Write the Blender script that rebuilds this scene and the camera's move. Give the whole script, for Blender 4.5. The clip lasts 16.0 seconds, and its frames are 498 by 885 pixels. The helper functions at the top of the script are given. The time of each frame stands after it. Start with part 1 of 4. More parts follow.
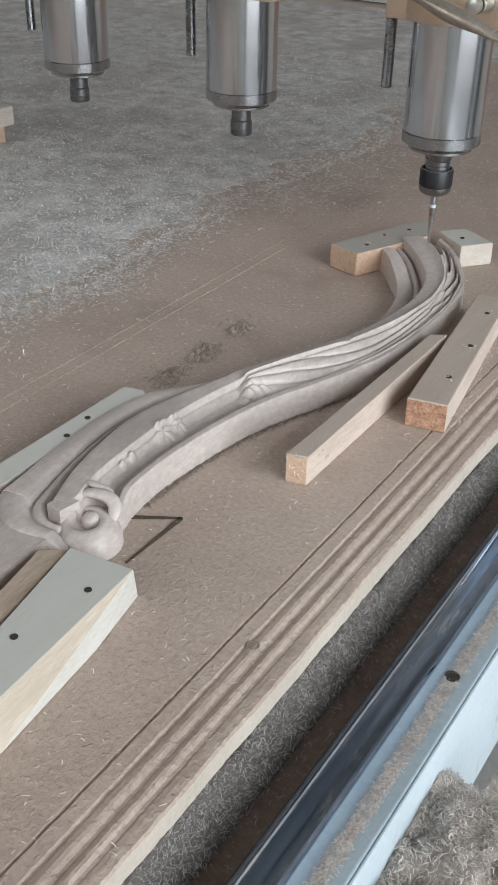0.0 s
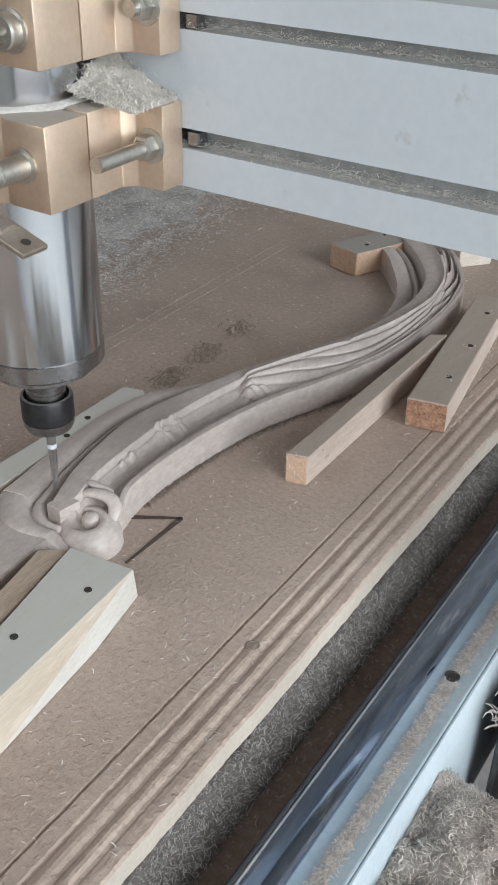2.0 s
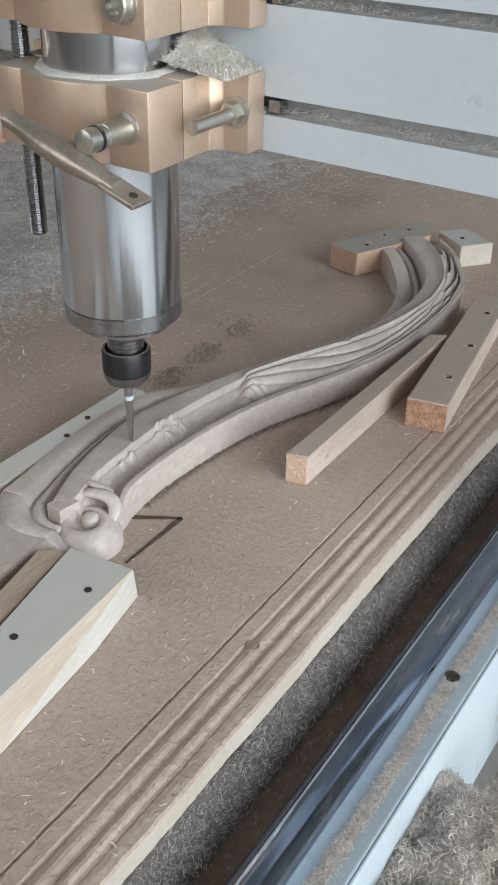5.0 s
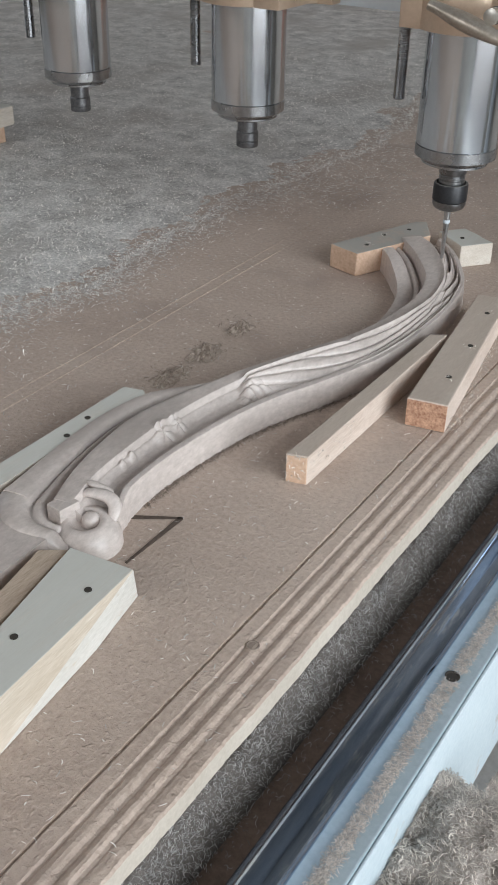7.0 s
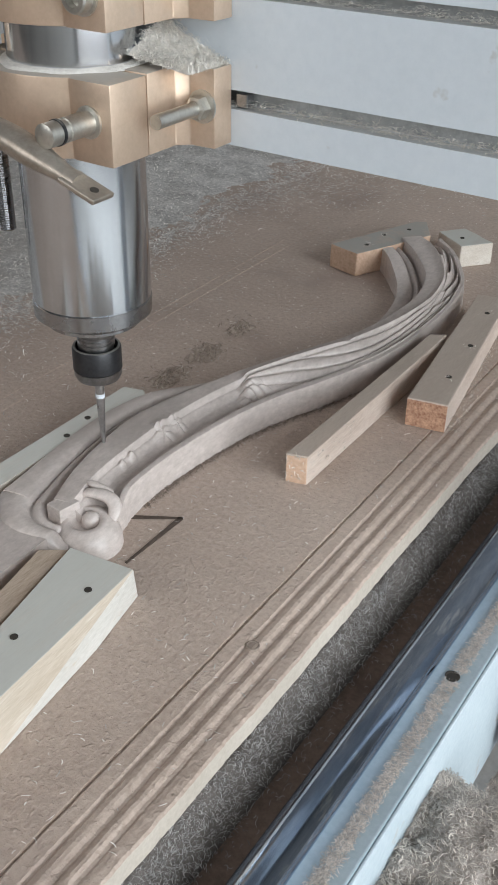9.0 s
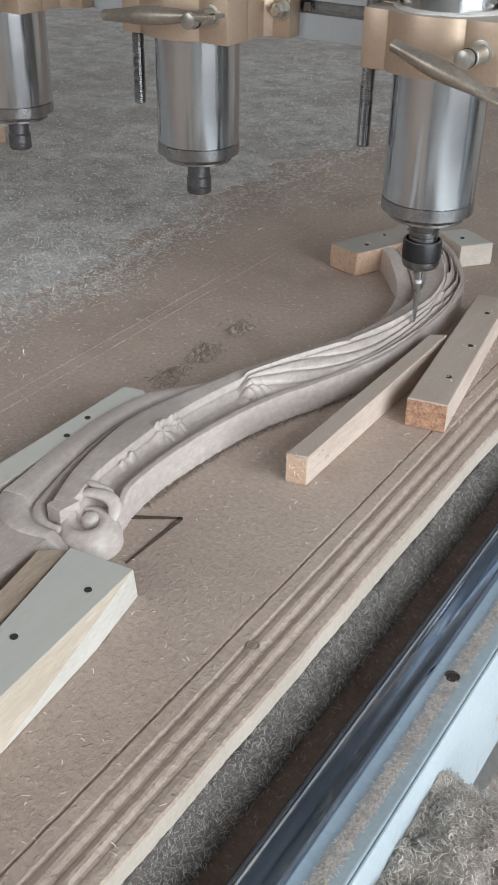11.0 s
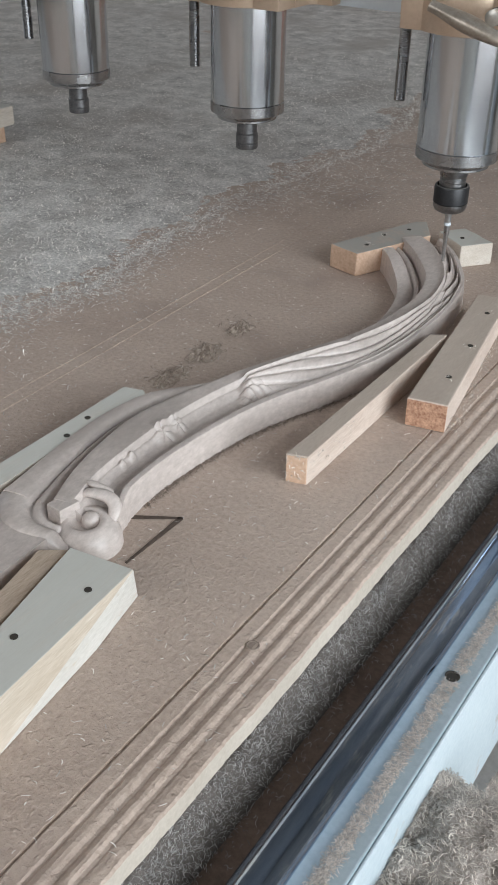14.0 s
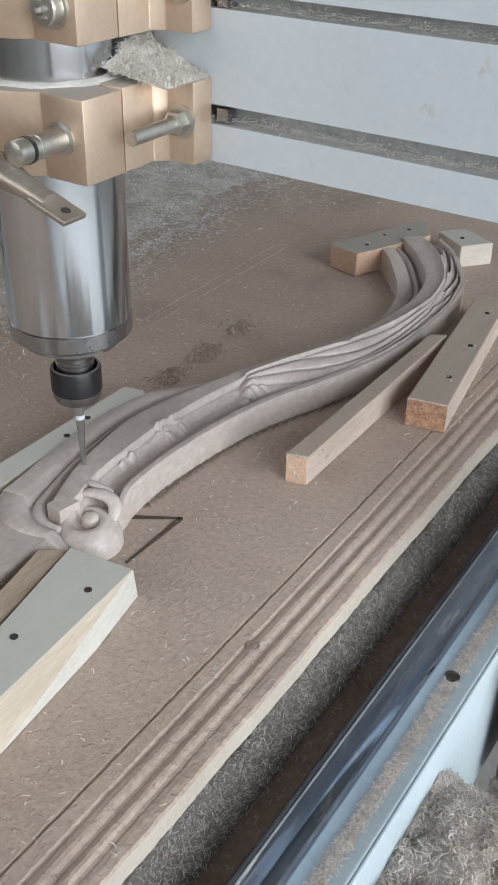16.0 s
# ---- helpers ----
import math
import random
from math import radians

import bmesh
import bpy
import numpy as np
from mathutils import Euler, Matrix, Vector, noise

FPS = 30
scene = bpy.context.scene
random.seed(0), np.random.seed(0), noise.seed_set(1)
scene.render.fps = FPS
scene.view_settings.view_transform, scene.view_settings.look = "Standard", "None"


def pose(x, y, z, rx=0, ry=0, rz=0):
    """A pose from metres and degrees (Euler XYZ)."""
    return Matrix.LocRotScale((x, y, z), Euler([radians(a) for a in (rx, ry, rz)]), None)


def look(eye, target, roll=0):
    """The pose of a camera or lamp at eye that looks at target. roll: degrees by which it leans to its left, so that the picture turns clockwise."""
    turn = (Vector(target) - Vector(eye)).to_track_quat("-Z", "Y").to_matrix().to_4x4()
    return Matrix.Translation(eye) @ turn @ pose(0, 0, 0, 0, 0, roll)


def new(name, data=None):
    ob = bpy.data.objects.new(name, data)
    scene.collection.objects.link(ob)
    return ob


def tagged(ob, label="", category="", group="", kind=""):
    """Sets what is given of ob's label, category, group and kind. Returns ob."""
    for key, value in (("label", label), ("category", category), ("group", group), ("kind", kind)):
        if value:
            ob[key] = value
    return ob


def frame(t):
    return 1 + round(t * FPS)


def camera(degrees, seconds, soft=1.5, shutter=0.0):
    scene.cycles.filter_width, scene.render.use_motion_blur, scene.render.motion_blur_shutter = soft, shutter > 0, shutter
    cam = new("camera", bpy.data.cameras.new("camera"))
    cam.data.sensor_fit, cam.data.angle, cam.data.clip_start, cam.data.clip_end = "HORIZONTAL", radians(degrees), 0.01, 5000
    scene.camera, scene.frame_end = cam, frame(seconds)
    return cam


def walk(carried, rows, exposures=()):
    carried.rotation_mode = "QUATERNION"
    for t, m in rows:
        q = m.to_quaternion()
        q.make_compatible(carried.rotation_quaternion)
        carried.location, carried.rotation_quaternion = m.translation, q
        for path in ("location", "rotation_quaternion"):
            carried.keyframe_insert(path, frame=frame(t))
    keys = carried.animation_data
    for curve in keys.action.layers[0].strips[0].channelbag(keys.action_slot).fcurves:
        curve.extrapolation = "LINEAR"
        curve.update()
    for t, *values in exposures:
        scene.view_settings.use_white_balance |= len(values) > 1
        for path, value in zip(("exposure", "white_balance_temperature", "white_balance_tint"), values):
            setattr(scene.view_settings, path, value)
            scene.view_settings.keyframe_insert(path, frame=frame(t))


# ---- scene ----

# ---- camera ----
cam = camera(28.2, 16.0, soft=1.6)
EYE = Vector((0.0, 0.0, 0.435))
AIM = EYE + Vector((-0.4574, 0.7071, -0.5392))
walk(cam, [(0.0, look(EYE, AIM, 1.1)), (16.0, look(EYE, AIM, 1.1))], exposures=[(0.0, 0.15), (16.0, 0.15)])

# ---- light: overcast day through the wide door, and two added fill lamps ----
world = bpy.data.worlds.new("sky")
scene.world = world
world.use_nodes = True
sky = world.node_tree.nodes.new("ShaderNodeTexSky")
sky.sky_type = "NISHITA"
sky.sun_disc = False
sky.air_density, sky.dust_density, sky.ozone_density = 0.7, 6.0, 0.6
sky.sun_elevation, sky.sun_rotation = radians(51), radians(203)
world.node_tree.nodes["Background"].inputs["Strength"].default_value = 0.08
world.node_tree.links.new(sky.outputs[0], world.node_tree.nodes["Background"].inputs[0])
sun = new("sun", bpy.data.lights.new("sun", "SUN"))
sun.data.energy, sun.data.angle, sun.data.color = 1.2, radians(14), (1.0, 0.97, 0.93)
sun.matrix_world = look((-2.5, -6, 8), (0, 0, 0))



def door_light(name, eye, target, w, h, watts, color):
    """The sky's light in an opening of the shed."""
    ob = new(name, bpy.data.lights.new(name, "AREA"))
    ob.data.shape, ob.data.size, ob.data.size_y, ob.data.energy, ob.data.color = "RECTANGLE", w, h, watts, color
    ob.matrix_world = look(eye, target)
    return ob


door_light("daylight_door", (2.52, -0.40, 1.05), (-1.0, 0.1, 0.30), 3.2, 2.4, 142, (0.885, 0.957, 1.0))
# unseen fill lamps, added to brighten from the front-left and the far left
door_light("added_fill_south", (-1.5, -2.38, 1.65), (-0.8, 0.4, 0.2), 1.7, 1.4, 17, (0.92, 0.97, 1.0))
door_light("added_fill_west", (-4.45, 1.75, 1.25), (-1.0, 1.5, 0.6), 2.2, 2.0, 15, (0.92, 0.97, 1.0))


# ---- materials ----
def mat(name, a, b, rough=0.7, metal=0.0, scale=8.0, fine=120.0, bump=0.15, stretch=(1, 1, 1), dust=0.0, spots=None,
        rough_var=0.12, dust_col=(0.52, 0.50, 0.46), island=0.0, bump_dist=0.001, flakes=None):
    m = bpy.data.materials.new(name)
    m.use_nodes = True
    nt = m.node_tree
    n, l = nt.nodes, nt.links
    bs = n["Principled BSDF"]
    co = n.new("ShaderNodeTexCoord")
    mp = n.new("ShaderNodeMapping")
    mp.inputs["Scale"].default_value = stretch
    l.new(co.outputs["Object"], mp.inputs[0])

    def tex(s, detail=6.0, rgh=0.6):
        t = n.new("ShaderNodeTexNoise")
        t.inputs["Scale"].default_value, t.inputs["Detail"].default_value, t.inputs["Roughness"].default_value = s, detail, rgh
        l.new(mp.outputs[0], t.inputs["Vector"])
        return t
    t1, t2 = tex(scale), tex(fine, 3.0, 0.7)
    mx = n.new("ShaderNodeMath")
    mx.operation = "MULTIPLY_ADD"
    l.new(t2.outputs[0], mx.inputs[0])
    mx.inputs[1].default_value = 0.5
    half = n.new("ShaderNodeMath")
    half.operation = "MULTIPLY"
    half.inputs[1].default_value = 0.5
    l.new(t1.outputs[0], half.inputs[0])
    l.new(half.outputs[0], mx.inputs[2])
    rp = n.new("ShaderNodeValToRGB")
    rp.color_ramp.elements[0].position, rp.color_ramp.elements[1].position = 0.38, 0.62
    rp.color_ramp.elements[0].color, rp.color_ramp.elements[1].color = (*a, 1), (*b, 1)
    l.new(mx.outputs[0], rp.inputs[0])
    col = rp.outputs[0]
    if island:
        geo = n.new("ShaderNodeNewGeometry")
        hs = n.new("ShaderNodeHueSaturation")
        mr = n.new("ShaderNodeMapRange")
        mr.inputs["To Min"].default_value, mr.inputs["To Max"].default_value = 1 - island, 1 + island
        l.new(geo.outputs["Random Per Island"], mr.inputs[0])
        l.new(mr.outputs[0], hs.inputs["Value"])
        l.new(col, hs.inputs["Color"])
        col = hs.outputs[0]
    if spots:
        sc, c3, lo, hi = spots
        t3 = tex(sc, 4.0, 0.65)
        r3 = n.new("ShaderNodeMapRange")
        r3.inputs["From Min"].default_value, r3.inputs["From Max"].default_value = lo, hi
        l.new(t3.outputs[0], r3.inputs[0])
        m3 = n.new("ShaderNodeMixRGB")
        l.new(r3.outputs[0], m3.inputs[0])
        l.new(col, m3.inputs[1])
        m3.inputs[2].default_value = (*c3, 1)
        col = m3.outputs[0]
    rv = n.new("ShaderNodeMapRange")
    rv.inputs["To Min"].default_value, rv.inputs["To Max"].default_value = max(rough - rough_var, 0.03), min(rough + rough_var, 1.0)
    l.new(t1.outputs[0], rv.inputs[0])
    rgh = rv.outputs[0]
    if dust:
        # settled dust lies on what faces up
        g2 = n.new("ShaderNodeNewGeometry")
        sp = n.new("ShaderNodeSeparateXYZ")
        l.new(g2.outputs["Normal"], sp.inputs[0])
        t4 = tex(45.0, 5.0, 0.7)
        ad = n.new("ShaderNodeMath")
        ad.operation = "MULTIPLY_ADD"
        l.new(t4.outputs[0], ad.inputs[0])
        ad.inputs[1].default_value = 0.9
        l.new(sp.outputs[2], ad.inputs[2])
        r4 = n.new("ShaderNodeMapRange")
        r4.inputs["From Min"].default_value, r4.inputs["From Max"].default_value = 0.95, 1.45
        r4.inputs["To Max"].default_value = dust
        l.new(ad.outputs[0], r4.inputs[0])
        m4 = n.new("ShaderNodeMixRGB")
        l.new(r4.outputs[0], m4.inputs[0])
        l.new(col, m4.inputs[1])
        m4.inputs[2].default_value = (*dust_col, 1)
        col = m4.outputs[0]
        m5 = n.new("ShaderNodeMix")
        l.new(r4.outputs[0], m5.inputs["Factor"])
        l.new(rgh, m5.inputs["A"])
        m5.inputs["B"].default_value = 0.9
        rgh = m5.outputs[0]
    l.new(col, bs.inputs["Base Color"])
    l.new(rgh, bs.inputs["Roughness"])
    bs.inputs["Metallic"].default_value = metal
    height = mx.outputs[0]
    if flakes:
        # pressed fibres and torn-out flakes
        t5 = tex(flakes[0], 2.0, 0.5)
        r5 = n.new("ShaderNodeMapRange")
        r5.inputs["From Min"].default_value, r5.inputs["From Max"].default_value = flakes[1] - 0.03, flakes[1] + 0.06
        l.new(t5.outputs[0], r5.inputs[0])
        t6 = tex(flakes[0] * 0.37, 3.0, 0.6)
        r6 = n.new("ShaderNodeMapRange")
        r6.inputs["From Min"].default_value, r6.inputs["From Max"].default_value = 0.42, 0.36
        l.new(t6.outputs[0], r6.inputs[0])
        a5 = n.new("ShaderNodeMath")
        a5.operation = "MULTIPLY_ADD"
        a5.inputs[1].default_value = flakes[2]
        l.new(r5.outputs[0], a5.inputs[0])
        l.new(height, a5.inputs[2])
        a6 = n.new("ShaderNodeMath")
        a6.operation = "MULTIPLY_ADD"
        a6.inputs[1].default_value = -0.45 * flakes[2]
        l.new(r6.outputs[0], a6.inputs[0])
        l.new(a5.outputs[0], a6.inputs[2])
        height = a6.outputs[0]
    if bump:
        bp = n.new("ShaderNodeBump")
        bp.inputs["Strength"].default_value, bp.inputs["Distance"].default_value = bump, bump_dist
        l.new(height, bp.inputs["Height"])
        l.new(bp.outputs[0], bs.inputs["Normal"])
    return m


MDF = mat("mdf_board", (0.415, 0.310, 0.248), (0.625, 0.495, 0.413), 0.62, scale=5, fine=240, bump=0.9, bump_dist=0.0022, flakes=(230, 0.61, 0.15), dust=0.20, dust_col=(0.42, 0.38, 0.35),
          spots=(9, (0.365, 0.270, 0.222), 0.52, 0.74))
TORN = mat("torn_board", (0.27, 0.208, 0.168), (0.52, 0.43, 0.36), 0.9, scale=60, fine=300, bump=1.0, bump_dist=0.003)
MDF_EDGE = mat("mdf_cut_edge", (0.46, 0.40, 0.335), (0.57, 0.505, 0.435), 0.85, scale=20, fine=300, bump=0.3)
CARVED = mat("carved_wood", (0.465, 0.402, 0.370), (0.64, 0.563, 0.525), 0.36, scale=14, fine=260, bump=0.14, stretch=(1, 0.5, 1),
             spots=(9, (0.37, 0.325, 0.298), 0.5, 0.7))
PINE = mat("pine_wood", (0.50, 0.43, 0.36), (0.66, 0.60, 0.535), 0.7, scale=16, fine=220, bump=0.4, stretch=(4, 0.5, 4), dust=0.85,
           dust_col=(0.575, 0.575, 0.535), spots=(34, (0.42, 0.38, 0.33), 0.62, 0.74))
PINE_RAW = mat("sawn_pine_wood", (0.50, 0.39, 0.325), (0.68, 0.575, 0.50), 0.75, scale=16, fine=260, bump=0.4, stretch=(4, 0.6, 4), dust=0.55,
               dust_col=(0.42, 0.36, 0.30))
CHIPBOARD = mat("chipboard_core", (0.28, 0.13, 0.08), (0.62, 0.38, 0.255), 0.8, scale=160, fine=520, bump=0.8)
ORANGE_WOOD = mat("orange_end_grain", (0.52, 0.34, 0.235), (0.70, 0.50, 0.37), 0.7, scale=20, fine=260, bump=0.3, dust=0.95,
                  dust_col=(0.40, 0.385, 0.355))
SAWN = mat("fresh_sawn_pine", (0.55, 0.52, 0.475), (0.67, 0.64, 0.595), 0.75, scale=24, fine=260, bump=0.5, stretch=(3, 0.8, 3), spots=(60, (0.55, 0.48, 0.40), 0.6, 0.72))
YELLOW_PINE = mat("yellow_waney_pine", (0.48, 0.40, 0.315), (0.60, 0.515, 0.425), 0.65, scale=12, fine=220, bump=0.4, stretch=(5, 0.4, 5), spots=(40, (0.66, 0.60, 0.52), 0.6, 0.75))
BARK = mat("rough_brown_edge", (0.42, 0.32, 0.24), (0.62, 0.50, 0.40), 0.8, scale=30, fine=300, bump=0.6, stretch=(3, 0.5, 3))
STEEL = mat("brushed_steel", (0.575, 0.60, 0.635), (0.66, 0.68, 0.71), 0.15, 1.0, scale=5, fine=300, bump=0.0, stretch=(1, 1, 6), rough_var=0.05)
# dark brown that paints the shade inside the routed groove
GROOVE_SHADE = mat("groove_shade", (0.065, 0.047, 0.036), (0.12, 0.088, 0.07), 0.9, scale=60, fine=300, bump=0.4)
STEEL_BAND = mat("dull_steel", (0.34, 0.34, 0.35), (0.46, 0.46, 0.465), 0.27, 1.0, scale=20, fine=200, bump=0.05)
DARK_STEEL = mat("dark_steel", (0.12, 0.12, 0.125), (0.22, 0.22, 0.225), 0.38, 0.9, scale=30, fine=300, bump=0.1)
BLACK_NUT = mat("blackened_nut", (0.018, 0.018, 0.02), (0.035, 0.035, 0.038), 0.38, 0.4, scale=30, fine=300, bump=0.08, dust=0.35)
NOSE = mat("grey_spindle_nose", (0.22, 0.22, 0.225), (0.32, 0.32, 0.325), 0.3, 1.0, scale=30, fine=300, bump=0.05)
CARBIDE = mat("carbide", (0.42, 0.42, 0.43), (0.56, 0.56, 0.56), 0.32, 1.0, scale=60, fine=400, bump=0.05)
GOLD = mat("gold_anodised", (0.57, 0.43, 0.32), (0.645, 0.495, 0.38), 0.40, 0.6, scale=10, fine=260, bump=0.03, dust=0.8, spots=(26, (0.55, 0.47, 0.40), 0.60, 0.74))
BOLT = mat("zinc_bolt", (0.50, 0.48, 0.44), (0.64, 0.62, 0.57), 0.38, 0.95, scale=40, fine=300, bump=0.08)
LEVER = mat("cast_lever", (0.36, 0.31, 0.26), (0.50, 0.44, 0.38), 0.42, 0.85, scale=30, fine=240, bump=0.12, dust=0.3)
PAINT = mat("pale_grey_paint", (0.555, 0.60, 0.645), (0.60, 0.642, 0.685), 0.42, scale=4, fine=160, bump=0.02, dust=0.5, spots=(30, (0.44, 0.435, 0.425), 0.68, 0.76))
SLOT = mat("slot_metal", (0.30, 0.31, 0.31), (0.46, 0.47, 0.47), 0.5, 0.4, scale=25, fine=200, bump=0.2, dust=0.7)
CHANNEL = mat("blue_grey_paint", (0.27, 0.36, 0.42), (0.37, 0.46, 0.52), 0.42, scale=8, fine=200, bump=0.08, dust=0.25, spots=(30, (0.34, 0.37, 0.38), 0.6, 0.75))
# light blue paint, with the daylight on the side face put into its paleness
CHANNEL_SIDE_LIT = mat("blue_paint_lit_side", (0.52, 0.61, 0.66), (0.62, 0.70, 0.74), 0.5, scale=12, fine=200, bump=0.08, spots=(26, (0.50, 0.48, 0.44), 0.62, 0.74))
SHAFT = mat("polished_shaft", (0.29, 0.37, 0.50), (0.42, 0.505, 0.635), 0.15, 1.0, scale=30, fine=300, bump=0.03, stretch=(1, 0.2, 1), rough_var=0.06,
            spots=(160, (0.60, 0.68, 0.78), 0.58, 0.68))
RUST = mat("rusty_plate", (0.175, 0.118, 0.092), (0.29, 0.205, 0.165), 0.55, scale=14, fine=200, bump=0.3, spots=(12, (0.21, 0.185, 0.165), 0.58, 0.7))
CHIP = mat("wood_shavings", (0.50, 0.44, 0.395), (0.70, 0.63, 0.57), 0.85, scale=60, fine=300, bump=0.0, island=0.35)
CHIP_GREY = mat("grey_shavings", (0.60, 0.567, 0.538), (0.80, 0.762, 0.728), 0.9, scale=60, fine=300, bump=0.0, island=0.4)
CHIP_PALE = mat("pale_shavings", (0.74, 0.70, 0.64), (0.87, 0.835, 0.785), 0.9, scale=60, fine=300, bump=0.0, island=0.22)
DUST_PALE = mat("pale_dust", (0.66, 0.63, 0.585), (0.84, 0.81, 0.765), 0.95, scale=40, fine=380, bump=1.0, bump_dist=0.003)
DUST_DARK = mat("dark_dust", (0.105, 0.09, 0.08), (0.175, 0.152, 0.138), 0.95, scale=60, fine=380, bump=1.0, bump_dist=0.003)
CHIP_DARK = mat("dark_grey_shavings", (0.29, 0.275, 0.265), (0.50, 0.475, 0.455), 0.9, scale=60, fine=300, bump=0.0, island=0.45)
DUST = mat("sawdust_layer", (0.36, 0.342, 0.326), (0.80, 0.768, 0.738), 0.95, scale=26, fine=300, bump=1.0, bump_dist=0.005, spots=(5, (0.44, 0.405, 0.375), 0.50, 0.68))
PILE = mat("shaving_mass", (0.30, 0.255, 0.225), (0.54, 0.475, 0.43), 0.95, scale=60, fine=380, bump=1.0, bump_dist=0.004)
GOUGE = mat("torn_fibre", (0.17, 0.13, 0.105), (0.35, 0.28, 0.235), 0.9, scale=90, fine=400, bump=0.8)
HOLE = mat("hole_shadow", (0.03, 0.025, 0.02), (0.06, 0.05, 0.04), 0.9, scale=60, fine=300, bump=0.2)
CONCRETE = mat("concrete_floor", (0.48, 0.475, 0.46), (0.62, 0.615, 0.60), 0.85, scale=3, fine=60, bump=0.3)
# walls and roof out of view, kept dark to hold down bounced light
PLASTER = mat("shed_plaster", (0.26, 0.24, 0.22), (0.36, 0.34, 0.31), 0.9, scale=2, fine=60, bump=0.3)
BRICK = mat("red_brick", (0.30, 0.13, 0.09), (0.42, 0.20, 0.14), 0.9, scale=14, fine=120, bump=0.6)
MORTAR = mat("mortar", (0.38, 0.34, 0.31), (0.48, 0.44, 0.40), 0.95, scale=14, fine=120, bump=0.6)
ROOF = mat("roof_sheet", (0.16, 0.165, 0.17), (0.24, 0.245, 0.25), 0.6, scale=3, fine=50, bump=0.1)


# ---- mesh helpers ----
def mesh_of(bm, name, smooth=None):
    me = bpy.data.meshes.new(name)
    bmesh.ops.recalc_face_normals(bm, faces=bm.faces)
    if smooth is not None:
        for f in bm.faces:
            f.smooth = True
        for e in bm.edges:
            e.smooth = len(e.link_faces) == 2 and e.calc_face_angle(0) < radians(smooth)
    bm.to_mesh(me)
    bm.free()
    return me


def part(name, bm, material, parent, label="", smooth=None):
    ob = new(name, mesh_of(bm, name, smooth))
    ob.data.materials.append(material)
    if parent:
        ob.parent = parent
    return tagged(ob, label) if label else ob


def raw(name, verts, faces, material, parent=None, smooth=False):
    me = bpy.data.meshes.new(name)
    me.from_pydata([tuple(v) for v in verts], [], [tuple(f) for f in faces])
    me.update()
    if smooth:
        me.polygons.foreach_set("use_smooth", [True] * len(me.polygons))
    ob = new(name, me)
    me.materials.append(material)
    if parent:
        ob.parent = parent
    return ob


def thing(name, label, category, group="", m=None):
    ob = new(name)
    ob.empty_display_size = 0.02
    if m is not None:
        ob.matrix_world = m
    return tagged(ob, label, category, group)


def box(bm, x0, x1, y0, y1, z0, z1, bev=0.0, seg=2):
    vs = [bm.verts.new((x, y, z)) for z in (z0, z1) for x, y in ((x0, y0), (x1, y0), (x1, y1), (x0, y1))]
    fs = [(3, 2, 1, 0), (4, 5, 6, 7), (0, 1, 5, 4), (1, 2, 6, 5), (2, 3, 7, 6), (3, 0, 4, 7)]
    faces = [bm.faces.new([vs[i] for i in f]) for f in fs]
    if bev:
        bmesh.ops.bevel(bm, geom=list({e for f in faces for e in f.edges}), offset=bev, segments=seg, profile=0.5, affect="EDGES")
    return bm


def prism(bm, pts, z0, z1, bev=0.0, top=None):
    """A block on the outline pts, whose top may have an outline of its own."""
    lo = [bm.verts.new((x, y, z0)) for x, y in pts]
    hi = [bm.verts.new((x, y, z1)) for x, y in (top or pts)]
    k = len(pts)
    faces = [bm.faces.new(lo[::-1]), bm.faces.new(hi)] + [bm.faces.new((lo[i], lo[(i + 1) % k], hi[(i + 1) % k], hi[i])) for i in range(k)]
    if bev:
        bmesh.ops.bevel(bm, geom=list({e for f in faces for e in f.edges}), offset=bev, segments=2, profile=0.5, affect="EDGES")
    return bm


def lathe(bm, prof, seg=40, m=None):
    """Turns (radius, height) pairs round the z axis."""
    m = m or Matrix()
    rings = []
    for r, z in prof:
        rings.append([bm.verts.new(m @ Vector((r * math.cos(6.28318531 * i / seg), r * math.sin(6.28318531 * i / seg), z))) for i in range(seg)])
    for a, b in zip(rings, rings[1:]):
        for i in range(seg):
            bm.faces.new((a[i], a[(i + 1) % seg], b[(i + 1) % seg], b[i]))
    bm.faces.new(rings[0][::-1])
    bm.faces.new(rings[-1])
    return bm


def tube(bm, pts, radii, seg=12, squash=1.0):
    """A round bar along pts, with a radius at each."""
    pts = [Vector(p) for p in pts]
    rings = []
    for i, p in enumerate(pts):
        d = (pts[min(i + 1, len(pts) - 1)] - pts[max(i - 1, 0)]).normalized()
        side = d.cross(Vector((0, 0, 1)))
        side = side.normalized() if side.length > 1e-4 else Vector((1, 0, 0))
        upv = side.cross(d)
        rings.append([bm.verts.new(p + radii[i] * (math.cos(6.2832 * k / seg) * side + squash * math.sin(6.2832 * k / seg) * upv)) for k in range(seg)])
    for a, b in zip(rings, rings[1:]):
        for i in range(seg):
            bm.faces.new((a[i], a[(i + 1) % seg], b[(i + 1) % seg], b[i]))
    bm.faces.new(rings[0][::-1])
    bm.faces.new(rings[-1])
    return bm


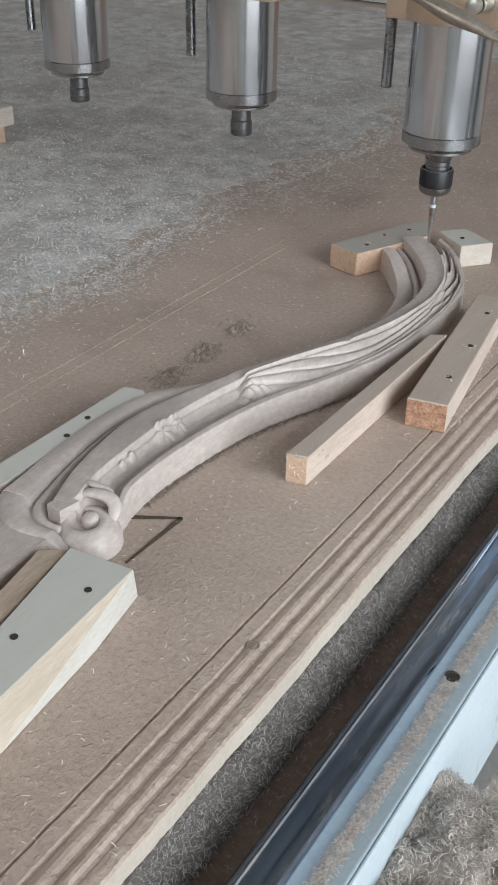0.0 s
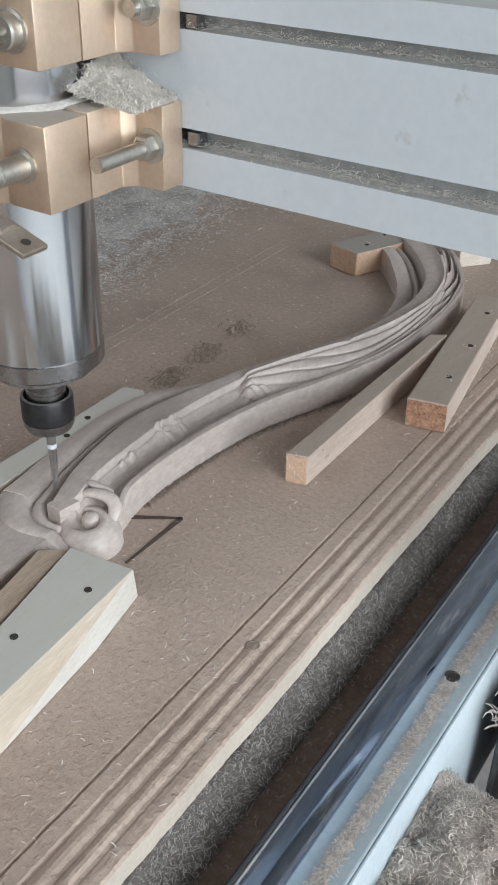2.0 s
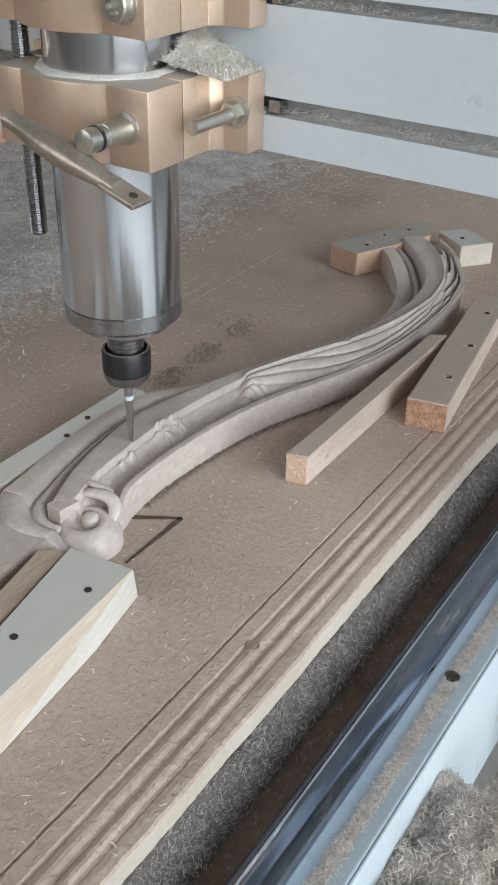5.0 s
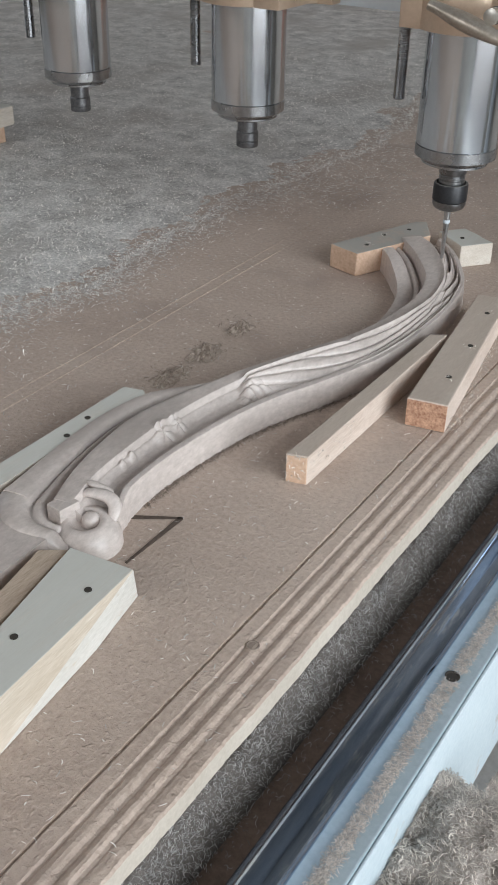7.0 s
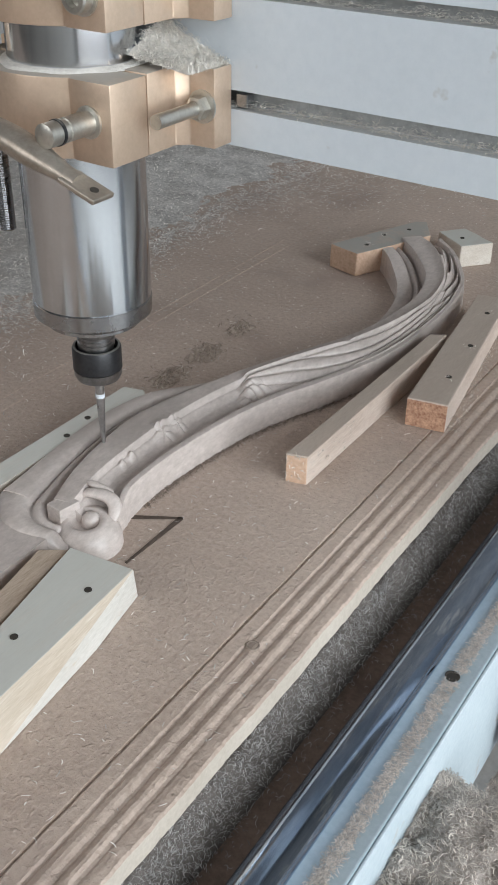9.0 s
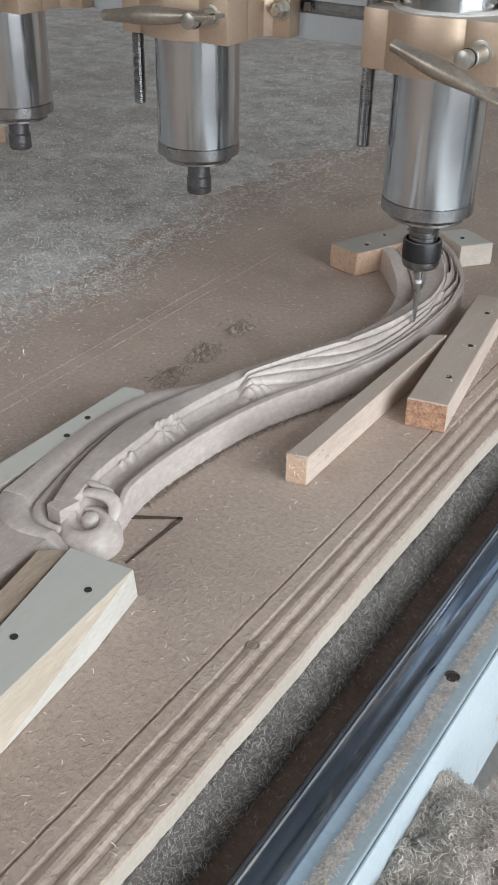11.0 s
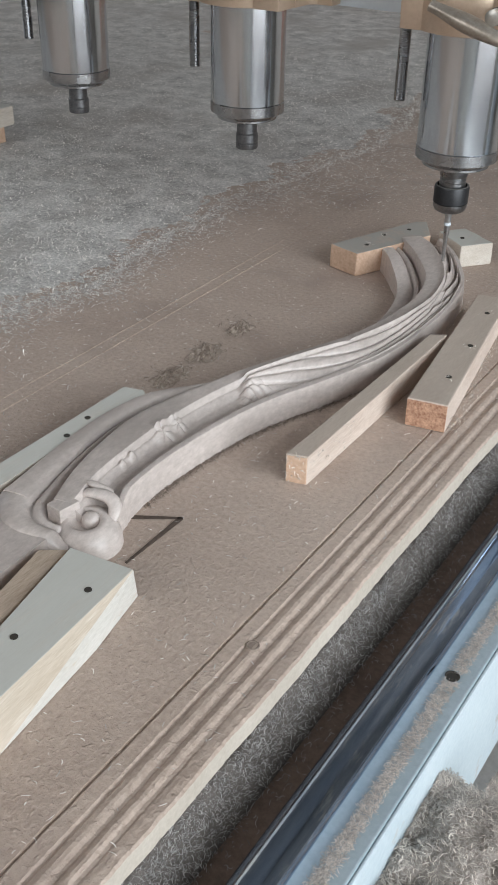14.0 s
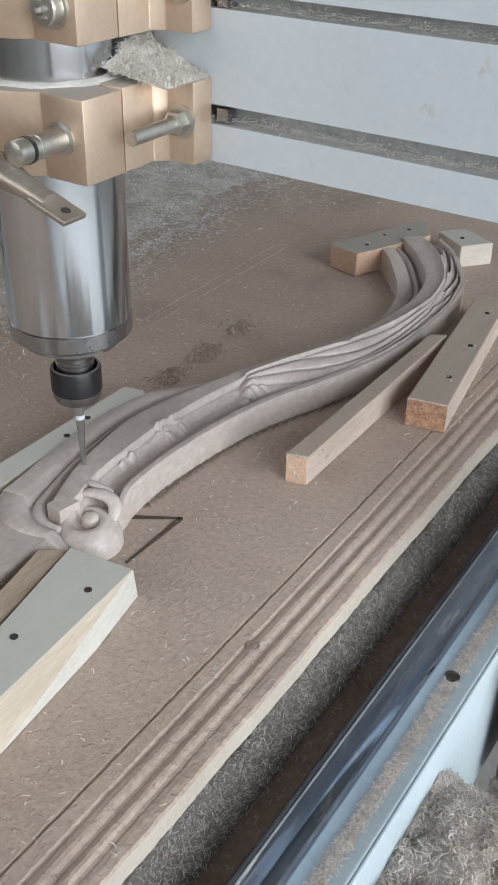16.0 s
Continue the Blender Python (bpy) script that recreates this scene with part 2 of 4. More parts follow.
def spline(pts, count):
    """Catmull-Rom through rows of numbers, evenly resampled."""
    P = np.array(pts, float)
    P = np.vstack([2 * P[0] - P[1], P, 2 * P[-1] - P[-2]])
    out = []
    n = len(pts) - 1
    for s in np.linspace(0, n, count):
        i = min(int(s), n - 1)
        u = s - i
        a, b, c, d = P[i], P[i + 1], P[i + 2], P[i + 3]
        out.append(0.5 * (2 * b + (c - a) * u + (2 * a - 5 * b + 4 * c - d) * u * u + (3 * b - a - 3 * c + d) * u ** 3))
    return np.array(out)


def curls(name, places, size, material, rng, parent=None, lift=0.5, bend=3.6, thin=0.5):
    """Loose curled shavings: one at each (x, y, z)."""
    verts, faces = [], []
    for x, y, z in places:
        ln = size * rng.uniform(0.5, 1.5)
        w = size * rng.uniform(0.12, 0.26) * thin
        a = rng.uniform(0, 6.2832)
        turn = rng.uniform(-bend, bend)
        tilt = rng.uniform(-0.6, 0.6) * lift
        rise = abs(rng.normal(0, 0.35)) * ln * lift
        px, py = x, y
        base = len(verts)
        for k in range(5):
            u = k / 4
            ang = a + turn * u
            sx, sy = -math.sin(ang) * w * 0.5, math.cos(ang) * w * 0.5
            zz = z + rise * math.sin(math.pi * u) + 0.0002 + tilt * (u - 0.5) * ln * 0.5 + abs(tilt) * ln * 0.25
            t = 1.0 if 0 < k < 4 else 0.55
            verts.append((px + sx * t, py + sy * t, zz))
            verts.append((px - sx * t, py - sy * t, zz + w * 0.35 * lift))
            px += math.cos(ang) * ln / 4
            py += math.sin(ang) * ln / 4
        for k in range(4):
            b = base + 2 * k
            faces.append((b, b + 2, b + 3, b + 1))
    return raw(name, verts, faces, material, parent)


def hole(parent, x, y, z, r, name="screw_hole"):
    bm = bmesh.new()
    lathe(bm, [(r * 0.35, -0.0004), (r, -0.0004), (r, 0.0004), (r * 0.55, 0.00045), (r * 0.5, 0.0002)], 14, Matrix.Translation((x, y, z)))
    return part(name, bm, HOLE, parent)


rng = np.random.default_rng(7)

# ---- the shed: plaster walls and roof are unseen, added to shape the light ----
bm = bmesh.new()
box(bm, -60, 60, -60, 60, -0.95, -0.75)
tagged(part("ground", bm, CONCRETE, None, "dusty grey concrete floor under the machine"), category="floor", kind="structure")
bm = bmesh.new()
for a in ((-2.6, 0.6, -0.75, 3.0), (2.9, 3.2, -0.75, 3.0), (0.6, 2.9, -0.75, 0.2), (0.6, 2.9, 2.3, 3.0)):
    box(bm, -4.7, -4.5, a[0], a[1], a[2], a[3])
tagged(part("unseen_wall_west", bm, PLASTER, None, "unseen plaster wall added to shape the light, with a wide opening"), category="wall", kind="structure")
bm = bmesh.new()
for a in ((-4.5, -2.4, -0.75, 3.0), (-0.6, 2.55, -0.75, 3.0), (-2.4, -0.6, -0.75, 0.9), (-2.4, -0.6, 2.4, 3.0)):
    box(bm, a[0], a[1], -2.6, -2.4, a[2], a[3])
tagged(part("unseen_wall_south", bm, PLASTER, None, "unseen plaster wall added behind the camera, with a wide opening"), category="wall", kind="structure")
bm = bmesh.new()
for a in ((-2.4, -2.32, -0.75, 3.0), (1.25, 3.0, -0.75, 3.0), (-2.32, 1.25, 2.35, 3.0)):
    box(bm, 2.55, 2.75, a[0], a[1], a[2], a[3])
tagged(part("unseen_wall_east", bm, PLASTER, None, "unseen plaster wall added round the wide open doorway"), category="wall", kind="structure")
bm = bmesh.new()
box(bm, -4.7, 2.8, -2.7, 3.3, 3.0, 3.1)
tagged(part("ceiling", bm, ROOF, None, "unseen grey roof added to keep out light from above"), category="ceiling", kind="structure")
bm = bmesh.new()
box(bm, -4.5, 2.55, 3.0, 3.2, -0.75, 3.0)
wall_n = tagged(part("wall_north", bm, MORTAR, None, "red brick shed wall with grey mortar joints"), category="wall", kind="structure")

# ---- machine table, board, rail ----
BX = -0.210      # the board's free edge
table = thing("machine_table", "dark rusty steel router table under the spoilboard", "machine table")
bm = bmesh.new()
box(bm, -2.4, -0.235, -0.6, 2.6, -0.062, -0.0185)
part("slab", bm, RUST, table)
bm = bmesh.new()
box(bm, -2.4, -0.128, -0.6, 2.6, -0.12, -0.0625)
part("bed_plate", bm, RUST, table)
for x0, x1 in ((-2.3, -2.15), (-0.35, -0.2)):
    for y0 in (-0.5, 2.4):
        bm = bmesh.new()
        box(bm, x0, x1, y0, y0 + 0.15, -0.75, -0.1205, 0.004)
        part("leg", bm, RUST, table)

# board: one section drawn along its length, with the milled grooves near its edge
sec = [(-2.3, -0.018), (-2.3, 0.0)]
for gx, gw, gd in ((-0.583, 0.0012, -0.0004), (-0.5685, 0.0012, -0.0004)):
    sec += [(gx - gw, 0.0), (gx, -gd), (gx + gw, 0.0)]
sec += [(-0.2555, 0.0), (-0.2548, -0.0022), (-0.2535, -0.0022), (-0.2526, 0.0003), (-0.2440, 0.0), (-0.2428, -0.0018), (-0.2415, -0.0019), (-0.2402, -0.0004),
        (-0.2370, 0.0004), (-0.2348, 0.0000), (-0.2325, -0.0022), (-0.2306, -0.0026), (-0.2292, -0.0010), (-0.2268, 0.0002), (-0.2248, -0.0002), (-0.2226, -0.0022),
        (-0.2206, -0.0026), (-0.2192, -0.0016), (-0.2160, -0.0012), (-0.2116, -0.0016), (BX, -0.0034), (BX - 0.0006, -0.0178), (-0.2125, -0.018)]
ys = np.concatenate([np.linspace(-0.6, 0.1, 8), np.linspace(0.11, 1.2, 380), np.linspace(1.22, 2.55, 60)])
verts, faces = [], []
sec = [(x, z * 0.62 if -0.005 < z < 0 else z) for x, z in sec]
for j, y in enumerate(ys):
    for i, (x, z) in enumerate(sec):
        near = i >= 8
        k = 0.00045 if near else 0.0
        dx = k * 0.8 * noise.noise((x * 40, y * 55, 3.1)) + k * 0.8 * noise.noise((x * 90, y * 240, 1.0))
        dz = k * 0.8 * noise.noise((x * 60, y * 120, 8.0)) if -0.017 < z else 0
        if i >= len(sec) - 4:
            dx += 0.0009 * noise.noise((0.3, y * 22, 5.0)) + 0.0007 * noise.noise((0.1 * z, y * 160, 2.0))
        verts.append((x + dx, y, z + dz))
K = len(sec)
board = thing("spoilboard", "dusty brown fibreboard spoilboard with milled grooves along its edge", "spoilboard")
CUT = 11  # the section's point where the grooved edge begins


def board_part(name, lo, hi, material, label=""):
    """A run of the section's points, drawn along the board and closed underneath."""
    pts = list(range(lo, hi + 1))
    vs = [verts[j * K + i] for j in range(len(ys)) for i in pts]
    n = len(pts)
    if pts[0] > 0:
        vs2 = []
        for j in range(len(ys)):
            vs2 += [(vs[j * n][0], vs[j * n][1], -0.018)] + vs[j * n:(j + 1) * n]
        vs, n = vs2, n + 1
    if pts[-1] < K - 1:
        vs2 = []
        for j in range(len(ys)):
            vs2 += vs[j * n:(j + 1) * n] + [(vs[(j + 1) * n - 1][0] - 0.0002, vs[j * n][1], -0.018)]
        vs, n = vs2, n + 1
    fs = [(j * n + i, j * n + (i + 1) % n, (j + 1) * n + (i + 1) % n, (j + 1) * n + i) for j in range(len(ys) - 1) for i in range(n)]
    fs += [tuple(range(n)), tuple((len(ys) - 1) * n + i for i in range(n))[::-1]]
    ob = raw(name, vs, fs, material, board)
    return tagged(ob, label) if label else ob


board_part("panel", 0, CUT, MDF)
edge = board_part("grooved_edge", CUT, K - 1, MDF, "milled edge with three parallel grooves")
edge.data.materials.append(MDF_EDGE)
for p in edge.data.polygons:
    if p.normal.x > 0.8 and p.center.x > -0.215:
        p.material_index = 1

rail = thing("guide_rail", "polished steel guide shaft on a blue-grey steel channel", "guide rail")
RX, RZ, RR = -0.1655, -0.047, 0.0128
bm = bmesh.new()
lathe(bm, [(RR, -0.6), (RR, 2.6)], 64, Matrix.Translation((RX, 0, RZ)) @ pose(0, 0, 0, -90))
part("shaft", bm, SHAFT, rail, "polished steel shaft with fine scratches", 40)
bm = bmesh.new()
prism(bm, [(-0.60, -0.0622), (-0.60, -0.058), (2.6, -0.058), (2.6, -0.0622)], RX - 0.010, RX + 0.008)
bm.transform(Matrix(((0, 0, 1, 0), (1, 0, 0, 0), (0, 1, 0, 0), (0, 0, 0, 1))))
part("shaft_support", bm, DARK_STEEL, rail)
bm = bmesh.new()
box(bm, -0.1570, -0.1275, -0.6, 2.6, -0.16, -0.0560, 0.0018, 3)
channel = part("channel", bm, CHANNEL, rail, "blue-grey painted steel channel")
bm = bmesh.new()
box(bm, -0.1274, -0.1250, -0.6, 2.6, -0.20, -0.0566, 0.0008)
part("side_plate", bm, CHANNEL_SIDE_LIT, rail, "light blue painted side plate, coloured paler for the daylight on it")
for y in (0.478, 0.86, 1.24, 0.098):
    bm = bmesh.new()
    lathe(bm, [(0.0024, 0.0), (0.0048, 0.0), (0.0052, 0.0007), (0.0042, 0.0009), (0.0038, -0.0004)], 20, Matrix.Translation((-0.1425, y, -0.0558)))
    part("bolt_hole", bm, HOLE, rail, "dark bolt hole")

# ---- carved workpiece ----
# centre line (outer edge of the flat ledge) and the widths of ledge, cove and outer moulding
PLAN = [(-0.4020, 0.397, 0.013, 0.029, 0.040), (-0.4115, 0.433, 0.0165, 0.0272, 0.031), (-0.4150, 0.471, 0.021, 0.0275, 0.027), (-0.4160, 0.509, 0.0232, 0.0300, 0.024),
        (-0.4145, 0.547, 0.0195, 0.0325, 0.022), (-0.4095, 0.585, 0.0140, 0.0340, 0.012), (-0.4010, 0.622, 0.0115, 0.0355, 0.007), (-0.3885, 0.658, 0.0108, 0.0370, 0.005),
        (-0.3740, 0.693, 0.0112, 0.0350, 0.005), (-0.3595, 0.728, 0.0115, 0.0310, 0.007), (-0.3490, 0.765, 0.0128, 0.0255, 0.010), (-0.3425, 0.802, 0.0148, 0.0200, 0.016),
        (-0.3405, 0.840, 0.0152, 0.0175, 0.022), (-0.3445, 0.878, 0.0165, 0.0178, 0.026), (-0.3550, 0.915, 0.0185, 0.0205, 0.029), (-0.3730, 0.947, 0.0210, 0.0220, 0.030),
        (-0.3960, 0.978, 0.0225, 0.0240, 0.030), (-0.4230, 1.005, 0.0225, 0.0240, 0.030)]
LEDGE = 0.030


def smooth01(a, b, x):
    u = np.clip((x - a) / (b - a), 0, 1)
    return u * u * (3 - 2 * u)


def carve(s, q):
    """Height of the cove at s along the piece (0 to 1) and q across it (0 at the ledge, 1 at the outer rim)."""
    z = 0.0298 - 0.0055 * smooth01(0.0, 0.08, q) - 0.0050 * smooth01(0.08, 0.30, q) - 0.0030 * smooth01(0.2, 0.5, q) + 0.0020 * smooth01(0.5, 0.78, q) + 0.0070 * smooth01(0.77, 0.87, q)
    # acanthus leaf: it lies along the ledge, its flutes run with the piece and its lower edge drifts out to the rim
    d = max(s - 0.308, 0.0)
    qb = min(0.50 + 1.9 * d, 0.86)
    tip = 0.09 * np.exp(-d / 0.022)
    on = smooth01(0.303, 0.330, s + 0.05 * (q - 0.45)) * (1 - smooth01(0.95, 1.0, s)) * smooth01(qb + tip + 0.035, qb + tip - 0.035, q) if d > 0 else 0.0
    f = np.clip(q / (qb + 1e-6), 0, 1.1)
    lobes = smooth01(0.66, 0.76, s)
    curl = 1.5 * np.exp(-d / 0.030)
    ph = 3.6 * f + curl * (1.3 - f) + 0.55 * np.sin(15 * d + 2.2 * f)
    u = ph - np.floor(ph)
    flute = 0.0034 * (np.sqrt(np.maximum(np.sin(np.pi * u), 0)) - 0.62) - 0.0030 * (np.exp(-(u / 0.07) ** 2) + np.exp(-((1 - u) / 0.07) ** 2))
    lp = 13.0 * s - 1.5 * q + 0.35 * np.sin(5 * q)
    w = lp - np.floor(lp)
    lobe = 0.0085 * (w ** 0.8 * (1 - smooth01(0.86, 1.0, w)) - 0.35) * np.sin(np.pi * np.clip(q * 1.06, 0, 1))
    fill = 0.0095 * np.sin(np.pi * np.clip(0.12 + 0.84 * f, 0, 1)) ** 0.8
    z = z + on * (fill * (1 - 0.35 * lobes) + flute * (1 - 0.75 * lobes) * (0.35 + 0.65 * np.sin(np.pi * np.clip(f, 0, 1))) + lobe * lobes)
    # short fingers where the leaf opens
    if 0.285 < s < 0.39:
        c = (s - 0.330) / 0.026 + 0.7 * (q - 0.5)
        g = (s - 0.27 - 0.035 * q) / 0.0125
        g = g - np.floor(g)
        z = z + 0.0065 * np.exp(-c * c) * np.exp(-((q - 0.48) / 0.20) ** 2) * (np.sqrt(np.sin(np.pi * g)) - 0.45)
    # the small shells and the beads nearer the scroll
    for s0, size, rays, h in ((0.182, 0.0100, 2.6, 0.0036), (0.210, 0.0064, 2.2, 0.0029)):
        dx, dy = (s - s0) * 0.68, q * 0.030 - 0.0052
        r = np.hypot(dx, dy)
        th = np.arctan2(dy, dx)
        petal = np.sqrt(np.abs(np.sin(rays * th)))
        z = z + h * np.exp(-(r / (size * (0.55 + 0.45 * petal))) ** 4) * (0.20 + 0.80 * petal)
    for s0, q0, ws, wq, h in ((0.121, 0.17, 0.0050, 0.09, 0.0044), (0.103, 0.18, 0.0042, 0.08, 0.0036)):
        z = z + h * np.exp(-(((s - s0) / ws) ** 2 + ((q - q0) / wq) ** 2) ** 1.5)
    return z


def workpiece():
    rows = spline(PLAN, 820)
    d = np.gradient(rows[:, :2], axis=0)
    d /= np.linalg.norm(d, axis=1)[:, None]
    nrm = np.stack([-d[:, 1], d[:, 0]], 1)
    verts, faces = [], []
    K = 0
    for i, r in enumerate(rows):
        s = i / (len(rows) - 1)
        wl, wr, wa = r[2], r[3], r[4]
        prof = [(wl + wa + 0.001, 0.0)]
        sh = 0.0277 - 0.0117 * float(smooth01(0.2, 0.45, s)) + 0.0100 * float(smooth01(0.78, 0.93, s))
        for q, z in ((1.0, sh), (0.85, sh + 0.0004), (0.70, sh), (0.60, sh - 0.0006), (0.50, sh - 0.0022), (0.45, sh - 0.0060), (0.41, sh - 0.0068), (0.36, sh - 0.0040), (0.30, sh - 0.0030), (0.24, sh - 0.0034),
                     (0.19, sh - 0.0056), (0.14, sh - 0.0100), (0.10, sh - 0.0105), (0.06, sh - 0.0085), (0.035, 0.0245), (0.01, 0.0296)):
            prof.append((wl + wa * q, z))
        for q in (0.97, 0.8, 0.6, 0.4, 0.2):
            prof.append((wl * q, LEDGE))
        qs = np.linspace(0.0, 1.0, 64)
        dip = 0.55 * (1 - float(smooth01(0.0, 0.065, s)))   # the rim sinks into the volute
        for q, z in zip(qs, carve(s, qs)):
            prof.append((-wr * q, z * (1 - dip * float(smooth01(0.3, 0.9, q)))))
        prof += [(-wr - o, z * (1 - dip)) for o, z in ((0.0008, 0.0250), (0.0014, 0.018), (0.0018, 0.010), (0.0022, 0.0))]
        K = len(prof)
        for k, (o, z) in enumerate(prof):
            p = r[:2] + nrm[i] * o
            z2 = z
            if 0 < k < K - 1:
                z2 += 0.00016 * noise.noise((p[0] * 500, p[1] * 260, z * 300))
            if k == 0 or k == K - 1:
                p = p + nrm[i] * 0.0006 * noise.noise((p[0] * 300, p[1] * 300, 7.0))
            verts.append((p[0], p[1], max(z2, 0.0)))
    for i in range(len(rows) - 1):
        for k in range(K - 1):
            a = i * K + k
            faces.append((a, a + 1, a + K + 1, a + K))
    faces.append(tuple(range(K))[::-1])
    faces.append(tuple((len(rows) - 1) * K + k for k in range(K)))
    ob = raw("carved_moulding", verts, faces, CARVED, None, True)
    m = ob.modifiers.new("edges", "EDGE_SPLIT")
    m.split_angle = radians(40)
    return tagged(ob, "S-shaped grey-brown wooden moulding carved with leaves and a scroll", "wood carving")


piece = workpiece()

# scroll end: a dish swept round the tip, a volute and two curled leaf tips
CX, CY = -0.402, 0.397
dish = [(0.0535, 0.0), (0.0530, 0.0272), (0.0410, 0.0272), (0.0370, 0.0266), (0.0330, 0.0250), (0.0310, 0.0212), (0.0294, 0.0204), (0.0274, 0.0232), (0.0250, 0.0242), (0.0226, 0.0238), (0.0206, 0.0216), (0.0186, 0.0172), (0.0170, 0.0167),
        (0.0120, 0.0165), (0.0020, 0.0165)]
verts, faces = [], []
ANG = np.linspace(radians(192), radians(306), 60)


def wind(a):
    """The dish draws in as it winds towards the volute."""
    return 1.0 - 0.36 * float(smooth01(radians(195), radians(285), a))


for a in ANG:
    for r, z in dish:
        k = wind(a)
        verts.append((CX + r * k * math.cos(a), CY + r * k * math.sin(a), z * (1 - 0.16 * (1 - k) / 0.36 - 0.34 * float(smooth01(radians(276), radians(303), a)))))
D = len(dish)
for i in range(len(ANG) - 1):
    for k in range(D - 1):
        faces.append((i * D + k, i * D + k + 1, (i + 1) * D + k + 1, (i + 1) * D + k))
raw("scroll_dish", verts, faces, CARVED, piece, True)
VX, VY = -0.3905, 0.3975
verts, faces = [], []
vol = [(0.0255, 0.0), (0.0252, 0.0050), (0.0236, 0.0105), (0.0205, 0.0158), (0.0168, 0.0190), (0.0132, 0.0200), (0.0108, 0.0186), (0.0094, 0.0152), (0.0060, 0.0135), (0.0, 0.0135)]
for i in range(64):
    a = 6.2832 * i / 64
    grow = 0.0022 * (1 + math.sin(a - 0.6)) / 2
    for r, z in vol:
        k = 1.0 if r > 0.02 else 1.0 - 0.18 * (1 + math.cos(a - 2.2)) / 2
        verts.append((VX + r * k * math.cos(a), VY + r * k * math.sin(a), z + (grow if 0.0 < z and r > 0.012 else 0)))
D = len(vol)
for i in range(64):
    for k in range(D - 1):
        faces.append((i * D + k, i * D + k + 1, (i + 1) % 64 * D + k + 1, (i + 1) % 64 * D + k))
raw("volute_ring", verts, faces, CARVED, piece, True)
bm = bmesh.new()
lathe(bm, [(0.0070, 0.010), (0.0069, 0.0165), (0.0060, 0.0200), (0.0042, 0.0220), (0.0018, 0.0228), (0.0004, 0.0229)], 32, Matrix.Translation((VX + 0.0012, VY + 0.0048, 0)))
part("volute_eye", bm, CARVED, piece, "", 60)
for tip in (((-0.4110, 0.4235, 0.0292, 0.0016), (-0.4055, 0.4235, 0.0290, 0.0030), (-0.4005, 0.4250, 0.0272, 0.0036), (-0.3965, 0.4285, 0.0246, 0.0032), (-0.3945, 0.4325, 0.0215, 0.0010)),
            ((-0.4085, 0.4120, 0.0240, 0.0020), (-0.4040, 0.4160, 0.0262, 0.0040), (-0.3980, 0.4185, 0.0266, 0.0048), (-0.3910, 0.4205, 0.0262, 0.0052), (-0.3850, 0.4205, 0.0246, 0.0052), (-0.3805, 0.4175, 0.0215, 0.0048),
             (-0.3785, 0.4125, 0.0170, 0.0040), (-0.3790, 0.4080, 0.0130, 0.0016))):
    run = spline(tip, 26)
    bm = bmesh.new()
    tube(bm, [r[:3] for r in run], [float(r[3]) for r in run], 16, 0.75)
    part("leaf_tip", bm, CARVED, piece, "", 70)
bm = bmesh.new()
prism(bm, [(-0.4150, 0.3866), (-0.4015, 0.3850), (-0.3985, 0.4020), (-0.4125, 0.4035)], 0.008, 0.0297, 0.0005)
part("square_end", bm, CARVED, piece, "square-cut end of the flat ledge")

# flat remainder of the blank beside the scroll
blank = thing("blank_offcut", "flat grey remainder of the wooden blank beside the scroll", "wooden board")
arc = [(CX + 0.0534 * wind(a) * math.cos(a), CY + 0.0534 * wind(a) * math.sin(a)) for a in np.linspace(radians(194), radians(283), 20)]
bm = bmesh.new()
prism(bm, [(-0.4535, 0.05), (-0.3935, 0.05)] + arc[::-1] + [(-0.4535, 0.388)], 0.0, 0.0232)
part("panel", bm, CARVED, blank)

# ---- clamping blocks ----
def hold_down(name, label, pts, z, material, holes, top=None, bev=0.0012, group="clamping blocks"):
    cx = sum(p[0] for p in pts) / len(pts)
    cy = sum(p[1] for p in pts) / len(pts)
    ob = thing(name, label, "wooden block", group, Matrix.Translation((cx, cy, 0)))
    bm = bmesh.new()
    prism(bm, [(x - cx, y - cy) for x, y in pts], 0.0003, z, bev, [(x - cx, y - cy) for x, y in top] if top else None)
    bmesh.ops.subdivide_edges(bm, edges=[e for e in bm.edges if e.calc_length() > 0.012], cuts=5, use_grid_fill=True)
    for v in bm.verts:
        nz = 0.0005 * noise.noise((v.co.x * 60 + cx * 50, v.co.y * 60, v.co.z * 60))
        v.co.x += nz
        v.co.y += nz
        if v.co.z > z * 0.6:
            v.co.z += 0.6 * nz
    part("timber", bm, material, ob)
    for x, y in holes:
        hole(ob, x - cx, y - cy, z, 0.0025)
    return ob


near_block = thing("clamping_block", "dusty pine block with two screw holes and a slanted sawn side", "wooden block", "clamping blocks", Matrix.Translation((-0.333, 0.220, 0)))
bm = bmesh.new()
hull = [(-0.371, 0.362, 0.0003), (-0.318, 0.075, 0.0003), (-0.3255, 0.3735, 0.0003), (-0.3150, 0.319, 0.0003), (-0.3058, 0.230, 0.0003), (-0.2918, 0.080, 0.0003),
        (-0.369, 0.360, 0.030), (-0.3215, 0.366, 0.030), (-0.3018, 0.080, 0.030), (-0.312, 0.075, 0.030)]
bmesh.ops.convex_hull(bm, input=[bm.verts.new((x + 0.333, y - 0.220, z)) for x, y, z in hull])
bmesh.ops.dissolve_limit(bm, angle_limit=radians(1.0), verts=bm.verts, edges=bm.edges)
bmesh.ops.bevel(bm, geom=[e for e in bm.edges if e.calc_face_angle(0) > radians(40)], offset=0.0006, segments=2, profile=0.5, affect="EDGES")
timber = part("timber", bm, PINE, near_block)
